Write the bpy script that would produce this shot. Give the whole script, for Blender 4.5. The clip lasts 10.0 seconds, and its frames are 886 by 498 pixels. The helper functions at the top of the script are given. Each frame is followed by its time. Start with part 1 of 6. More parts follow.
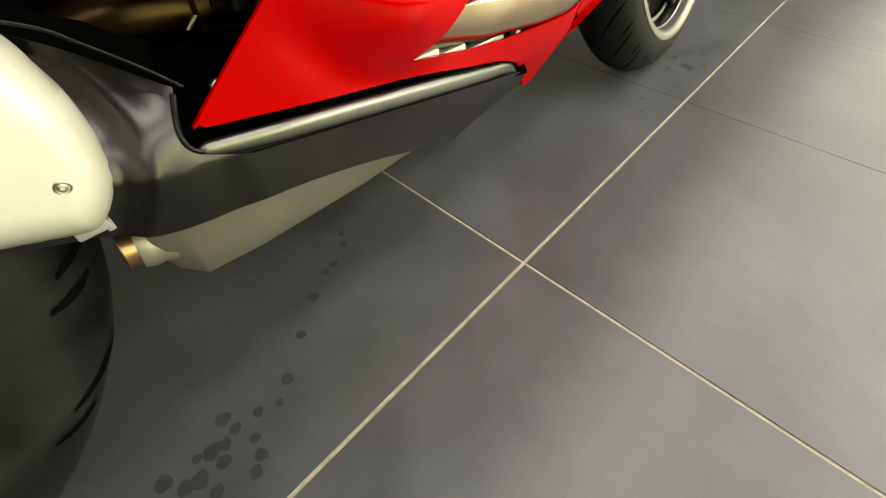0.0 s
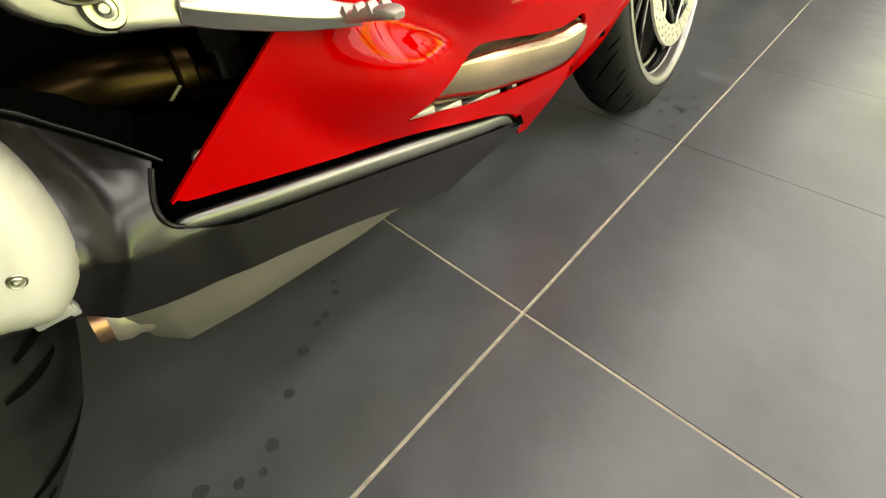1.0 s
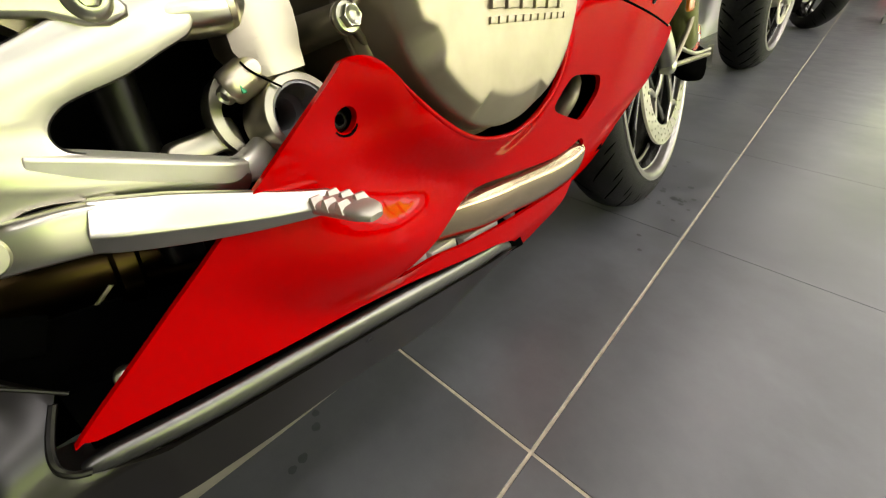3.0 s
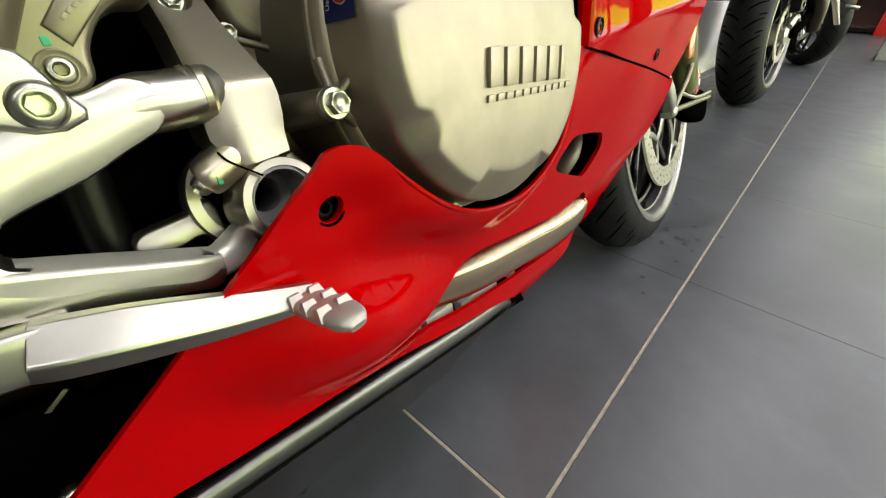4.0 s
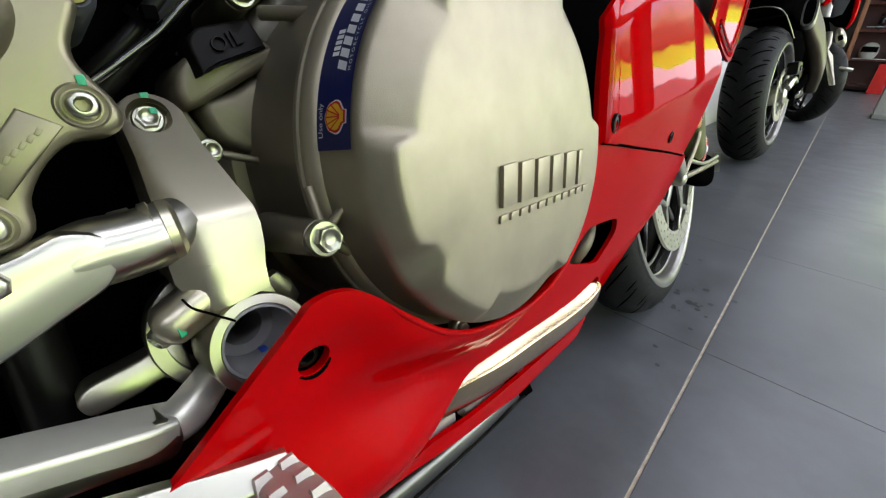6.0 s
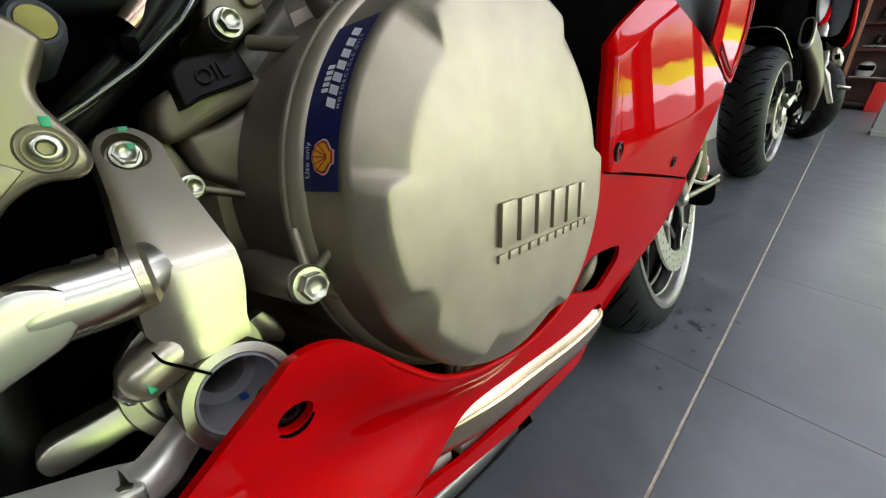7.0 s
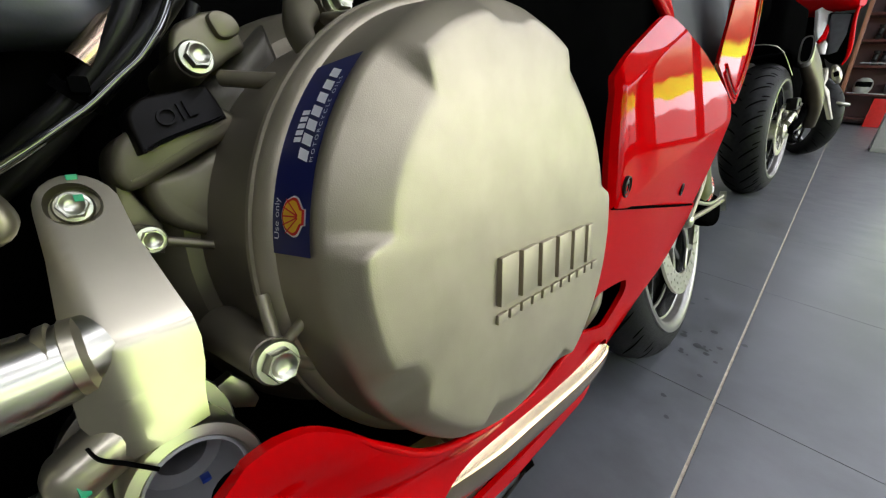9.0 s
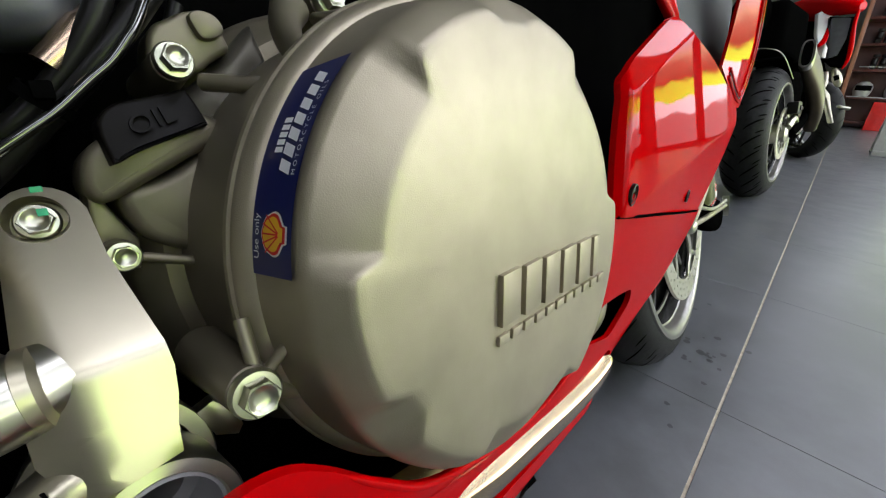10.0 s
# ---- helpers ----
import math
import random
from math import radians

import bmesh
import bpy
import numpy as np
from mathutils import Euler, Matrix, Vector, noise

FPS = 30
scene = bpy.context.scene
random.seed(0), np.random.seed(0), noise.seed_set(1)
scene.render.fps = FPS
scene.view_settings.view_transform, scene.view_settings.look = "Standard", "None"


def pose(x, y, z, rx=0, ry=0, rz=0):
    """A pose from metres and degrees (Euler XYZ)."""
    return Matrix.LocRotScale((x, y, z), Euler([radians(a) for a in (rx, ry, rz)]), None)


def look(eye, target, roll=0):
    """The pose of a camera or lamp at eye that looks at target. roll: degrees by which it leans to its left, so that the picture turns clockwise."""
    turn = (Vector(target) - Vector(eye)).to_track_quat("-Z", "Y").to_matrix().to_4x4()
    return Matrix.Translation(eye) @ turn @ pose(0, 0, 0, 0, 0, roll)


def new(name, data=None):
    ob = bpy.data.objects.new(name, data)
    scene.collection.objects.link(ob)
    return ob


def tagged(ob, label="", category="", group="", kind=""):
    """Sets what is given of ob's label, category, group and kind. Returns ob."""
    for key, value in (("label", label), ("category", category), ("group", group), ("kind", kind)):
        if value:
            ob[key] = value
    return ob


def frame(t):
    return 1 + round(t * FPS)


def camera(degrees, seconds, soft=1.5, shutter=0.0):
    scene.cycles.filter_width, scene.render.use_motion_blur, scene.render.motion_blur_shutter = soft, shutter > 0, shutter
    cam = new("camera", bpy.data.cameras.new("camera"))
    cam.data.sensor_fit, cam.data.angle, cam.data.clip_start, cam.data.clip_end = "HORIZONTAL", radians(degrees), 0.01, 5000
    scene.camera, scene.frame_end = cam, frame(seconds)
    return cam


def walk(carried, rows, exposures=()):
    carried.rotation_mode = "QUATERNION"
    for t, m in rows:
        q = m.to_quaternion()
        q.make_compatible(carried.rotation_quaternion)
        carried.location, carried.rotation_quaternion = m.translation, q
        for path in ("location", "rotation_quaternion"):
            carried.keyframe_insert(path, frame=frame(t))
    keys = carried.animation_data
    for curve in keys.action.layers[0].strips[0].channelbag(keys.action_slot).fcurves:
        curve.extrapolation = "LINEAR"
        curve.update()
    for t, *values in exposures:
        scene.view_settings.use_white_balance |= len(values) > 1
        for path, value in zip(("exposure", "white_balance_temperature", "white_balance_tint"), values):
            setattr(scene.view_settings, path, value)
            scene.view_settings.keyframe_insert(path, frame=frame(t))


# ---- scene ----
cam = camera(96.4, 10.0, soft=1.25)
PATH = [
    (0, (0.144, -0.336, 0.438), (-0.711, 0.629, -1.091), 1.1),
    (0.5, (0.135, -0.324, 0.441), (-0.751, 0.682, -1.043), 1.3),
    (1, (0.123, -0.312, 0.445), (-0.792, 0.741, -0.988), 1.4),
    (1.5, (0.11, -0.298, 0.451), (-0.837, 0.799, -0.929), 1.4),
    (2, (0.098, -0.279, 0.459), (-0.889, 0.856, -0.859), 1.0),
    (2.5, (0.085, -0.262, 0.466), (-0.939, 0.911, -0.791), 0.8),
    (2.7, (0.079, -0.256, 0.468), (-0.954, 0.932, -0.765), 0.9),
    (3.8, (0.057, -0.226, 0.486), (-1.046, 1.023, -0.62), 1.1),
    (4, (0.053, -0.221, 0.49), (-1.052, 1.034, -0.608), 1.5),
    (4.5, (0.043, -0.212, 0.498), (-1.091, 1.062, -0.546), 1.6),
    (5, (0.035, -0.204, 0.505), (-1.122, 1.086, -0.493), 1.8),
    (5.5, (0.028, -0.196, 0.51), (-1.147, 1.107, -0.449), 2.0),
    (6, (0.022, -0.189, 0.514), (-1.167, 1.125, -0.412), 2.4),
    (7.5, (0.01, -0.172, 0.524), (-1.207, 1.164, -0.332), 2.9),
    (8, (0.006, -0.167, 0.527), (-1.217, 1.172, -0.317), 2.9),
    (8.5, (0.002, -0.163, 0.528), (-1.225, 1.181, -0.302), 3.0),
    (9, (-0.001, -0.158, 0.529), (-1.231, 1.188, -0.292), 3.1),
    (9.5, (-0.004, -0.153, 0.529), (-1.238, 1.195, -0.283), 3.1),
    (10, (-0.008, -0.149, 0.529), (-1.244, 1.201, -0.278), 3.1),
]
EXPOSURES = [(0, -0.53, 7450, 14), (2.5, -0.80, 7300, 17), (4.0, -1.04, 6500, 18), (5.5, -1.22, 5900, 19), (8.5, -1.16, 6000, 19), (10, -1.10, 6000, 18)]
walk(cam, [(t, look(eye, target, roll)) for t, eye, target, roll in PATH], EXPOSURES)

# ---- world and light ----
world = bpy.data.worlds.new("world")
scene.world = world
world.use_nodes = True
wn = world.node_tree.nodes
sky = wn.new("ShaderNodeTexSky")
sky.sky_type, sky.sun_disc = "NISHITA", False
sky.sun_elevation, sky.sun_rotation = radians(42), radians(100)
wn["Background"].inputs["Strength"].default_value = 0.12
world.node_tree.links.new(sky.outputs["Color"], wn["Background"].inputs["Color"])

CEIL = 3.2
WIN_X = 3.6


def area_lamp(name, m, sx, sy, watts, colour):
    data = bpy.data.lights.new(name, "AREA")
    data.shape, data.size, data.size_y, data.energy, data.color = "RECTANGLE", sx, sy, watts, colour
    ob = new(name, data)
    ob.matrix_world = m
    return ob


# the daylit distance outside the window lights the room, with weak ceiling fixtures
# fixtures are assumed; the last two are added to whiten a chamfer, light the shelves
LAMPS = [(0.7, 0.9), (0.7, 3.7), (2.3, -1.6), (2.2, 1.1), (2.1, 3.8), (1.9, 6.5), (0.7, 8.7)]
for lx, ly in LAMPS:
    area_lamp("ceiling_tube_light", look((lx, ly, CEIL - 0.16), (lx, ly + 0.001, 0)), 0.56, 2.4, 10, (0.97, 0.98, 1.0))

# ---- materials ----


def mat(name, base, rough=0.5, metal=0.0, coat=0.0, vary=0.12, scale=30.0, bump=0.0, bump_scale=600.0, wear=0.12, coat_rough=0.03, spec=0.5):
    """Principled surface with two scales of variation and a fine relief."""
    m = bpy.data.materials.new(name)
    m.use_nodes = True
    n, l = m.node_tree.nodes, m.node_tree.links
    p = n["Principled BSDF"]
    tc = n.new("ShaderNodeTexCoord")
    big = n.new("ShaderNodeTexNoise")
    big.inputs["Scale"].default_value, big.inputs["Detail"].default_value = scale, 5
    fine = n.new("ShaderNodeTexNoise")
    fine.inputs["Scale"].default_value, fine.inputs["Detail"].default_value = bump_scale, 2
    l.new(tc.outputs["Object"], big.inputs["Vector"])
    l.new(tc.outputs["Object"], fine.inputs["Vector"])
    ramp = n.new("ShaderNodeValToRGB")
    ramp.color_ramp.elements[0].position, ramp.color_ramp.elements[1].position = 0.3, 0.72
    ramp.color_ramp.elements[0].color = (*[c * (1 - vary) for c in base], 1)
    ramp.color_ramp.elements[1].color = (*[min(1, c * (1 + vary)) for c in base], 1)
    l.new(big.outputs["Fac"], ramp.inputs["Fac"])
    l.new(ramp.outputs["Color"], p.inputs["Base Color"])
    mr = n.new("ShaderNodeMapRange")
    mr.inputs["To Min"].default_value, mr.inputs["To Max"].default_value = max(0.02, rough * (1 - wear)), min(1, rough * (1 + wear))
    l.new(big.outputs["Fac"], mr.inputs["Value"])
    l.new(mr.outputs["Result"], p.inputs["Roughness"])
    p.inputs["Metallic"].default_value = metal
    p.inputs["Coat Weight"].default_value = coat
    p.inputs["Coat Roughness"].default_value = coat_rough
    p.inputs["Specular IOR Level"].default_value = spec
    if bump:
        b = n.new("ShaderNodeBump")
        b.inputs["Strength"].default_value, b.inputs["Distance"].default_value = bump, 0.0004
        l.new(fine.outputs["Fac"], b.inputs["Height"])
        l.new(b.outputs["Normal"], p.inputs["Normal"])
    return m


M_RED = mat("red_paint", (0.50, 0.0002, 0.0003), 0.45, 0.0, 0.34, 0.03, 8, 0.0, wear=0.05, coat_rough=0.012, spec=0.0)
M_RED.node_tree.nodes["Principled BSDF"].inputs["Coat IOR"].default_value = 1.42
M_COVER = mat("champagne_cast_paint", (0.36, 0.318, 0.238), 0.43, 0.72, 0.0, 0.10, 45, 0.16, 2600)
# same paint as the cover, with the wall's shade put into a darker colour
M_COVER_SHADED = mat("champagne_cast_paint_shaded", (0.25, 0.222, 0.160), 0.44, 0.65, 0.0, 0.06, 60, 0.05, 5000)
M_CAST = mat("grey_cast_alloy", (0.18, 0.160, 0.112), 0.46, 0.65, 0.0, 0.08, 45, 0.06, 4000)
M_FRAME = mat("satin_bronze_grey_alloy", (0.55, 0.505, 0.38), 0.33, 0.95, 0.0, 0.05, 50, 0.03, 3000)
M_SATIN = mat("satin_machined_alloy", (0.46, 0.435, 0.34), 0.31, 0.95, 0.0, 0.06, 50, 0.03, 3000)
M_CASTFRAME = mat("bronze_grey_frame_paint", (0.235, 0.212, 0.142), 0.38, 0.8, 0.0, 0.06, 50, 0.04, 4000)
M_TOE = mat("blasted_aluminium", (0.55, 0.51, 0.45), 0.55, 0.8, 0.0, 0.06, 90, 0.1, 3000)
M_ALU = mat("forged_aluminium", (0.50, 0.485, 0.42), 0.29, 1.0, 0.0, 0.05, 70, 0.0, 3000, wear=0.03)
# lighter copy of the bracket's aluminium; the lower bar's brightness is in this colour
M_BAR = mat("forged_aluminium_lit", (0.74, 0.72, 0.62), 0.44, 0.70, 0.0, 0.05, 70, 0.04, 3000)
M_STEEL = mat("bright_zinc_steel", (0.50, 0.50, 0.40), 0.31, 1.0, 0.0, 0.08, 120, 0.0)
M_BRONZE = mat("bronze_silencer_shell", (0.58, 0.46, 0.29), 0.22, 1.0, 0.0, 0.08, 25, 0.015, 700)
M_SILENCER = mat("titanium_grey_silencer", (0.43, 0.40, 0.32), 0.42, 0.7, 0.0, 0.08, 25, 0.08, 700)
M_PIPE = mat("dark_exhaust_pipe", (0.032, 0.020, 0.008), 0.30, 1.0, 0.0, 0.35, 22, 0.05)
M_WHITE = mat("silver_white_shell", (0.60, 0.59, 0.50), 0.3, 0.15, 0.3, 0.03, 12, 0.05, 900)
M_BLACK = mat("satin_black_plastic", (0.005, 0.0046, 0.0042), 0.36, 0.0, 0.0, 0.2, 30, 0.08, 2500, spec=0.22)
M_SHROUD = mat("satin_black_cover", (0.0045, 0.0036, 0.0028), 0.29, 0.0, 0.0, 0.2, 30, 0.04, 2500, spec=0.62)
M_BRONZE_DARK = mat("dark_bronze", (0.075, 0.06, 0.038), 0.42, 0.9, 0.0, 0.2, 12)
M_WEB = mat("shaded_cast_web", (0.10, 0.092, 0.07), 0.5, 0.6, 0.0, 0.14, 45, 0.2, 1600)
M_GLOSS = mat("glossy_black_sheath", (0.004, 0.004, 0.004), 0.12, 0.0, 1.0, 0.2, 60, spec=0.8)
M_PLATED = mat("rosy_plated_sleeve", (0.45, 0.33, 0.24), 0.25, 1.0, 0.0, 0.2, 90)
M_CAP = mat("brown_black_plastic", (0.0045, 0.0038, 0.0032), 0.45, 0.0, 0.0, 0.2, 60, 0.1, 2500, spec=0.1)
M_CHAMFER_SHEEN = mat("silver_chamfer_sheen", (0.15, 0.15, 0.14), 0.30, 0.95, 0.0, 0.06, 30, 0.05)
# black plastic, and the unlit hollows and depths put in as near-black
M_DARK = mat("matte_black_and_dark_depths", (0.0018, 0.0018, 0.0018), 0.9, 0.0, 0.0, 0.25, 40, 0.2, 1200, spec=0.0)
M_RUBBER = mat("tyre_rubber", (0.009, 0.009, 0.0086), 0.48, 0.0, 0.0, 0.3, 60, 0.5, 1800, spec=0.12)
M_TYRE_OLD = mat("dusty_tyre_rubber", (0.010, 0.010, 0.0094), 0.42, 0.0, 0.0, 0.9, 22, 0.4, 1500, wear=0.4, spec=0.25)
M_GROOVE = mat("tyre_groove_black", (0.003, 0.003, 0.003), 0.9, 0.0, 0.0, 0.1, 60, spec=0.0)
M_RIM = mat("black_wheel_paint", (0.006, 0.006, 0.006), 0.25, 0.0, 0.25, 0.2, 40, spec=0.3)
M_LIP = mat("polished_rim_lip", (0.27, 0.26, 0.24), 0.34, 1.0, 0.0, 0.1, 50)
M_DISC = mat("brake_disc_steel", (0.60, 0.58, 0.50), 0.35, 1.0, 0.0, 0.08, 90, 0.1, 1200)
M_OLIVE = mat("olive_anodised_fork", (0.20, 0.21, 0.08), 0.32, 0.9, 0.0, 0.1, 40)
M_STICKER = mat("navy_blue_vinyl", (0.008, 0.012, 0.09), 0.3, 0.0, 0.2, 0.06, 60)
M_INK_W = mat("white_print", (0.75, 0.76, 0.78), 0.4, 0.0, 0.0, 0.03, 60)
M_INK_Y = mat("yellow_print", (0.85, 0.50, 0.02), 0.35, 0.0, 0.0, 0.04, 60)
M_INK_R = mat("red_print", (0.65, 0.02, 0.02), 0.35, 0.0, 0.0, 0.04, 60)
M_GREEN = mat("green_inspection_paint", (0.02, 0.36, 0.16), 0.4, 0.0, 0.0, 0.1, 300)
M_LETTER = mat("embossed_edge_tan", (0.36, 0.318, 0.238), 0.43, 0.72, 0.0, 0.07, 60, 0.22, 1500)
M_LINER = mat("grey_plastic_liner", (0.30, 0.30, 0.29), 0.35, 0.0, 0.0, 0.05, 40)
M_BLUE = mat("blue_paint_mark", (0.02, 0.06, 0.4), 0.4)
M_COPPER = mat("copper_heat_tint", (0.48, 0.27, 0.17), 0.35, 1.0, 0.0, 0.2, 60)
M_BUSH = mat("dull_green_brass", (0.13, 0.12, 0.035), 0.35, 1.0, 0.0, 0.25, 60)
M_GREYPANEL = mat("dark_grey_panel", (0.05, 0.051, 0.055), 0.6, 0, 0, 0.15, 20, 0.2, spec=0.2)
M_HOSE = mat("worn_blue_grey_rubber", (0.040, 0.042, 0.050), 0.42, 0, 0, 0.3, 60, 0.1, 900)
M_AMBER = mat("amber_reflector", (0.7, 0.22, 0.02), 0.15, 0.0, 0.5)
M_REDLENS = mat("red_caliper_logo", (0.45, 0.015, 0.01), 0.25, 0.0, 0.5)
M_WALL = mat("dark_grey_wall_paint", (0.10, 0.095, 0.09), 0.7, 0.0, 0.0, 0.06, 3, 0.2, 300)
M_PAINT_W = mat("bright_area_white", (0.80, 0.79, 0.76), 0.7, 0.0, 0.0, 0.03, 3, 0.2, 300)
M_CEIL = mat("grey_ceiling_paint", (0.36, 0.36, 0.355), 0.8, 0.0, 0.0, 0.03, 3, 0.2, 300)
M_MAROON = mat("dark_red_cabinet_lacquer", (0.065, 0.016, 0.010), 0.35, 0.0, 0.3, 0.15, 5)
M_WOOD = mat("red_brown_wood", (0.24, 0.10, 0.05), 0.4, 0.0, 0.2, 0.15, 12)
M_CONCRETE = mat("pale_pavement", (0.62, 0.60, 0.56), 0.8, 0.0, 0.0, 0.08, 4)
M_ALUFRAME = mat("dark_window_frame", (0.06, 0.06, 0.06), 0.4, 0.3, 0.0, 0.1, 20)
M_GROUT = mat("sandy_grout", (0.44, 0.39, 0.30), 0.85, 0.0, 0.0, 0.25, 60, 0.5, 900)
M_WET = mat("water_drop_stain", (0.034, 0.037, 0.040), 0.3, 0.0, 0.0, 0.2, 80)


def tile_material():
    m = mat("dark_grey_porcelain", (0.068, 0.071, 0.080), 0.34, 0.0, 0.0, 0.24, 3.5, 0.18, 500, wear=0.30, spec=0.72)
    n, l = m.node_tree.nodes, m.node_tree.links
    p = n["Principled BSDF"]
    info = n.new("ShaderNodeObjectInfo")
    hsv = n.new("ShaderNodeHueSaturation")
    mr = n.new("ShaderNodeMapRange")
    mr.inputs["To Min"].default_value, mr.inputs["To Max"].default_value = 0.95, 1.06
    l.new(info.outputs["Random"], mr.inputs["Value"])
    l.new(mr.outputs["Result"], hsv.inputs["Value"])
    old = p.inputs["Base Color"].links[0].from_socket
    tc = n.new("ShaderNodeNewGeometry")
    spot = n.new("ShaderNodeTexNoise")
    spot.inputs["Scale"].default_value, spot.inputs["Detail"].default_value, spot.inputs["Roughness"].default_value = 9.0, 8, 0.65
    l.new(tc.outputs["Position"], spot.inputs["Vector"])
    shade = n.new("ShaderNodeMapRange")
    shade.inputs["From Min"].default_value, shade.inputs["From Max"].default_value = 0.35, 0.68
    shade.inputs["To Min"].default_value, shade.inputs["To Max"].default_value = 0.80, 1.18
    l.new(spot.outputs["Fac"], shade.inputs["Value"])
    mul = n.new("ShaderNodeVectorMath")
    mul.operation = "SCALE"
    l.new(old, mul.inputs[0])
    l.new(shade.outputs["Result"], mul.inputs["Scale"])
    gloss = n.new("ShaderNodeMapRange")
    gloss.inputs["From Min"].default_value, gloss.inputs["From Max"].default_value = 0.3, 0.7
    gloss.inputs["To Min"].default_value, gloss.inputs["To Max"].default_value = 0.30, 0.43
    l.new(spot.outputs["Fac"], gloss.inputs["Value"])
    l.new(gloss.outputs["Result"], p.inputs["Roughness"])
    l.new(mul.outputs["Vector"], hsv.inputs["Color"])
    l.new(hsv.outputs["Color"], p.inputs["Base Color"])
    return m


M_TILE = tile_material()


def glow(name, colour, strength):
    m = bpy.data.materials.new(name)
    m.use_nodes = True
    p = m.node_tree.nodes["Principled BSDF"]
    p.inputs["Base Color"].default_value = (*colour, 1)
    p.inputs["Emission Color"].default_value = (*colour, 1)
    p.inputs["Emission Strength"].default_value = strength
    return m


M_TUBE = glow("lit_diffuser", (0.96, 0.98, 1.0), 11.5)


def backdrop_material():
    """Daylight distance outside the shop window: pale pavement, sunlit yellow-green trees, sky, an added bright patch.
    """
    m = bpy.data.materials.new("outdoor_distance")
    m.use_nodes = True
    n, l = m.node_tree.nodes, m.node_tree.links
    p = n["Principled BSDF"]
    tc = n.new("ShaderNodeTexCoord")
    noise_n = n.new("ShaderNodeTexNoise")
    noise_n.inputs["Scale"].default_value, noise_n.inputs["Detail"].default_value = 1.6, 7
    l.new(tc.outputs["Object"], noise_n.inputs["Vector"])
    sep = n.new("ShaderNodeSeparateXYZ")
    l.new(tc.outputs["Object"], sep.inputs["Vector"])
    add = n.new("ShaderNodeMath")
    add.operation = "MULTIPLY_ADD"
    add.inputs[1].default_value = 0.9
    l.new(noise_n.outputs["Fac"], add.inputs[0])
    l.new(sep.outputs["Z"], add.inputs[2])
    mr = n.new("ShaderNodeMapRange")
    mr.inputs["From Min"].default_value, mr.inputs["From Max"].default_value = 0.0, 4.4
    l.new(add.outputs["Value"], mr.inputs["Value"])
    ramp = n.new("ShaderNodeValToRGB")
    r = ramp.color_ramp
    r.elements[0].position, r.elements[0].color = 0.0, (0.30, 0.28, 0.26, 1)
    r.elements[1].position, r.elements[1].color = 1.0, (0.85, 0.93, 1.0, 1)
    for pos, col in ((0.300, (0.46, 0.43, 0.38, 1)), (0.318, (2.0, 1.95, 1.80, 1)), (0.395, (2.0, 1.95, 1.75, 1)), (0.412, (1.25, 2.15, 0.10, 1)), (0.50, (1.0, 1.70, 0.10, 1)), (0.53, (0.16, 0.15, 0.07, 1)), (0.63, (0.30, 0.29, 0.16, 1)), (0.70, (0.75, 0.72, 0.40, 1)), (0.78, (0.85, 0.92, 1.0, 1))):
        e = r.elements.new(pos)
        e.color = col
    l.new(mr.outputs["Result"], ramp.inputs["Fac"])
    # glow added above the trees for the clutch cover and chamfer to reflect
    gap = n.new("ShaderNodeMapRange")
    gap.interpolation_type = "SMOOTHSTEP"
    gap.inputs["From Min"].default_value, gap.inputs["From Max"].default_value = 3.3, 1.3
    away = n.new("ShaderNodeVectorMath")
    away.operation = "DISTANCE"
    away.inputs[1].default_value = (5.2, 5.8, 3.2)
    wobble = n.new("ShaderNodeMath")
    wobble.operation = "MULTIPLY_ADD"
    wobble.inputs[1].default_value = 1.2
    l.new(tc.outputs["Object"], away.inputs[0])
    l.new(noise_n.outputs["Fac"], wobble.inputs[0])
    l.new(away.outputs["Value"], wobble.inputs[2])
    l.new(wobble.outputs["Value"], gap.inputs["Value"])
    bright_patch = n.new("ShaderNodeMix")
    bright_patch.data_type = "RGBA"
    bright_patch.inputs["B"].default_value = (2.7, 2.7, 2.65, 1)
    l.new(gap.outputs["Result"], bright_patch.inputs["Factor"])
    l.new(ramp.outputs["Color"], bright_patch.inputs["A"])
    l.new(bright_patch.outputs["Result"], p.inputs["Emission Color"])
    p.inputs["Base Color"].default_value = (0, 0, 0, 1)
    ms = n.new("ShaderNodeMapRange")
    ms.inputs["From Min"].default_value, ms.inputs["From Max"].default_value = 0.9, 2.4
    ms.inputs["To Min"].default_value, ms.inputs["To Max"].default_value = 6.5, 9.0
    l.new(sep.outputs["Z"], ms.inputs["Value"])
    l.new(ms.outputs["Result"], p.inputs["Emission Strength"])
    return m


# ---- building helpers ----


def link_mesh(name, bm, material, parent=None, label="", sharp=38, smooth=True):
    bmesh.ops.recalc_face_normals(bm, faces=bm.faces)
    me = bpy.data.meshes.new(name)
    bm.to_mesh(me)
    bm.free()
    me.materials.append(material)
    if smooth:
        me.shade_smooth()
        me.set_sharp_from_angle(angle=radians(sharp))
    ob = new(name, me)
    if parent:
        ob.parent = parent
    if label:
        ob["label"] = label
    return ob


def part(name, bm, material, parent, label="", sharp=38, smooth=True):
    return link_mesh(name, bm, material, parent, label, sharp, smooth)


def bevelled(ob, width, segments=2, angle=40):
    mod = ob.modifiers.new("bevel", "BEVEL")
    mod.width, mod.segments, mod.limit_method, mod.angle_limit = width, segments, "ANGLE", radians(angle)
    mod.harden_normals = False
    return ob


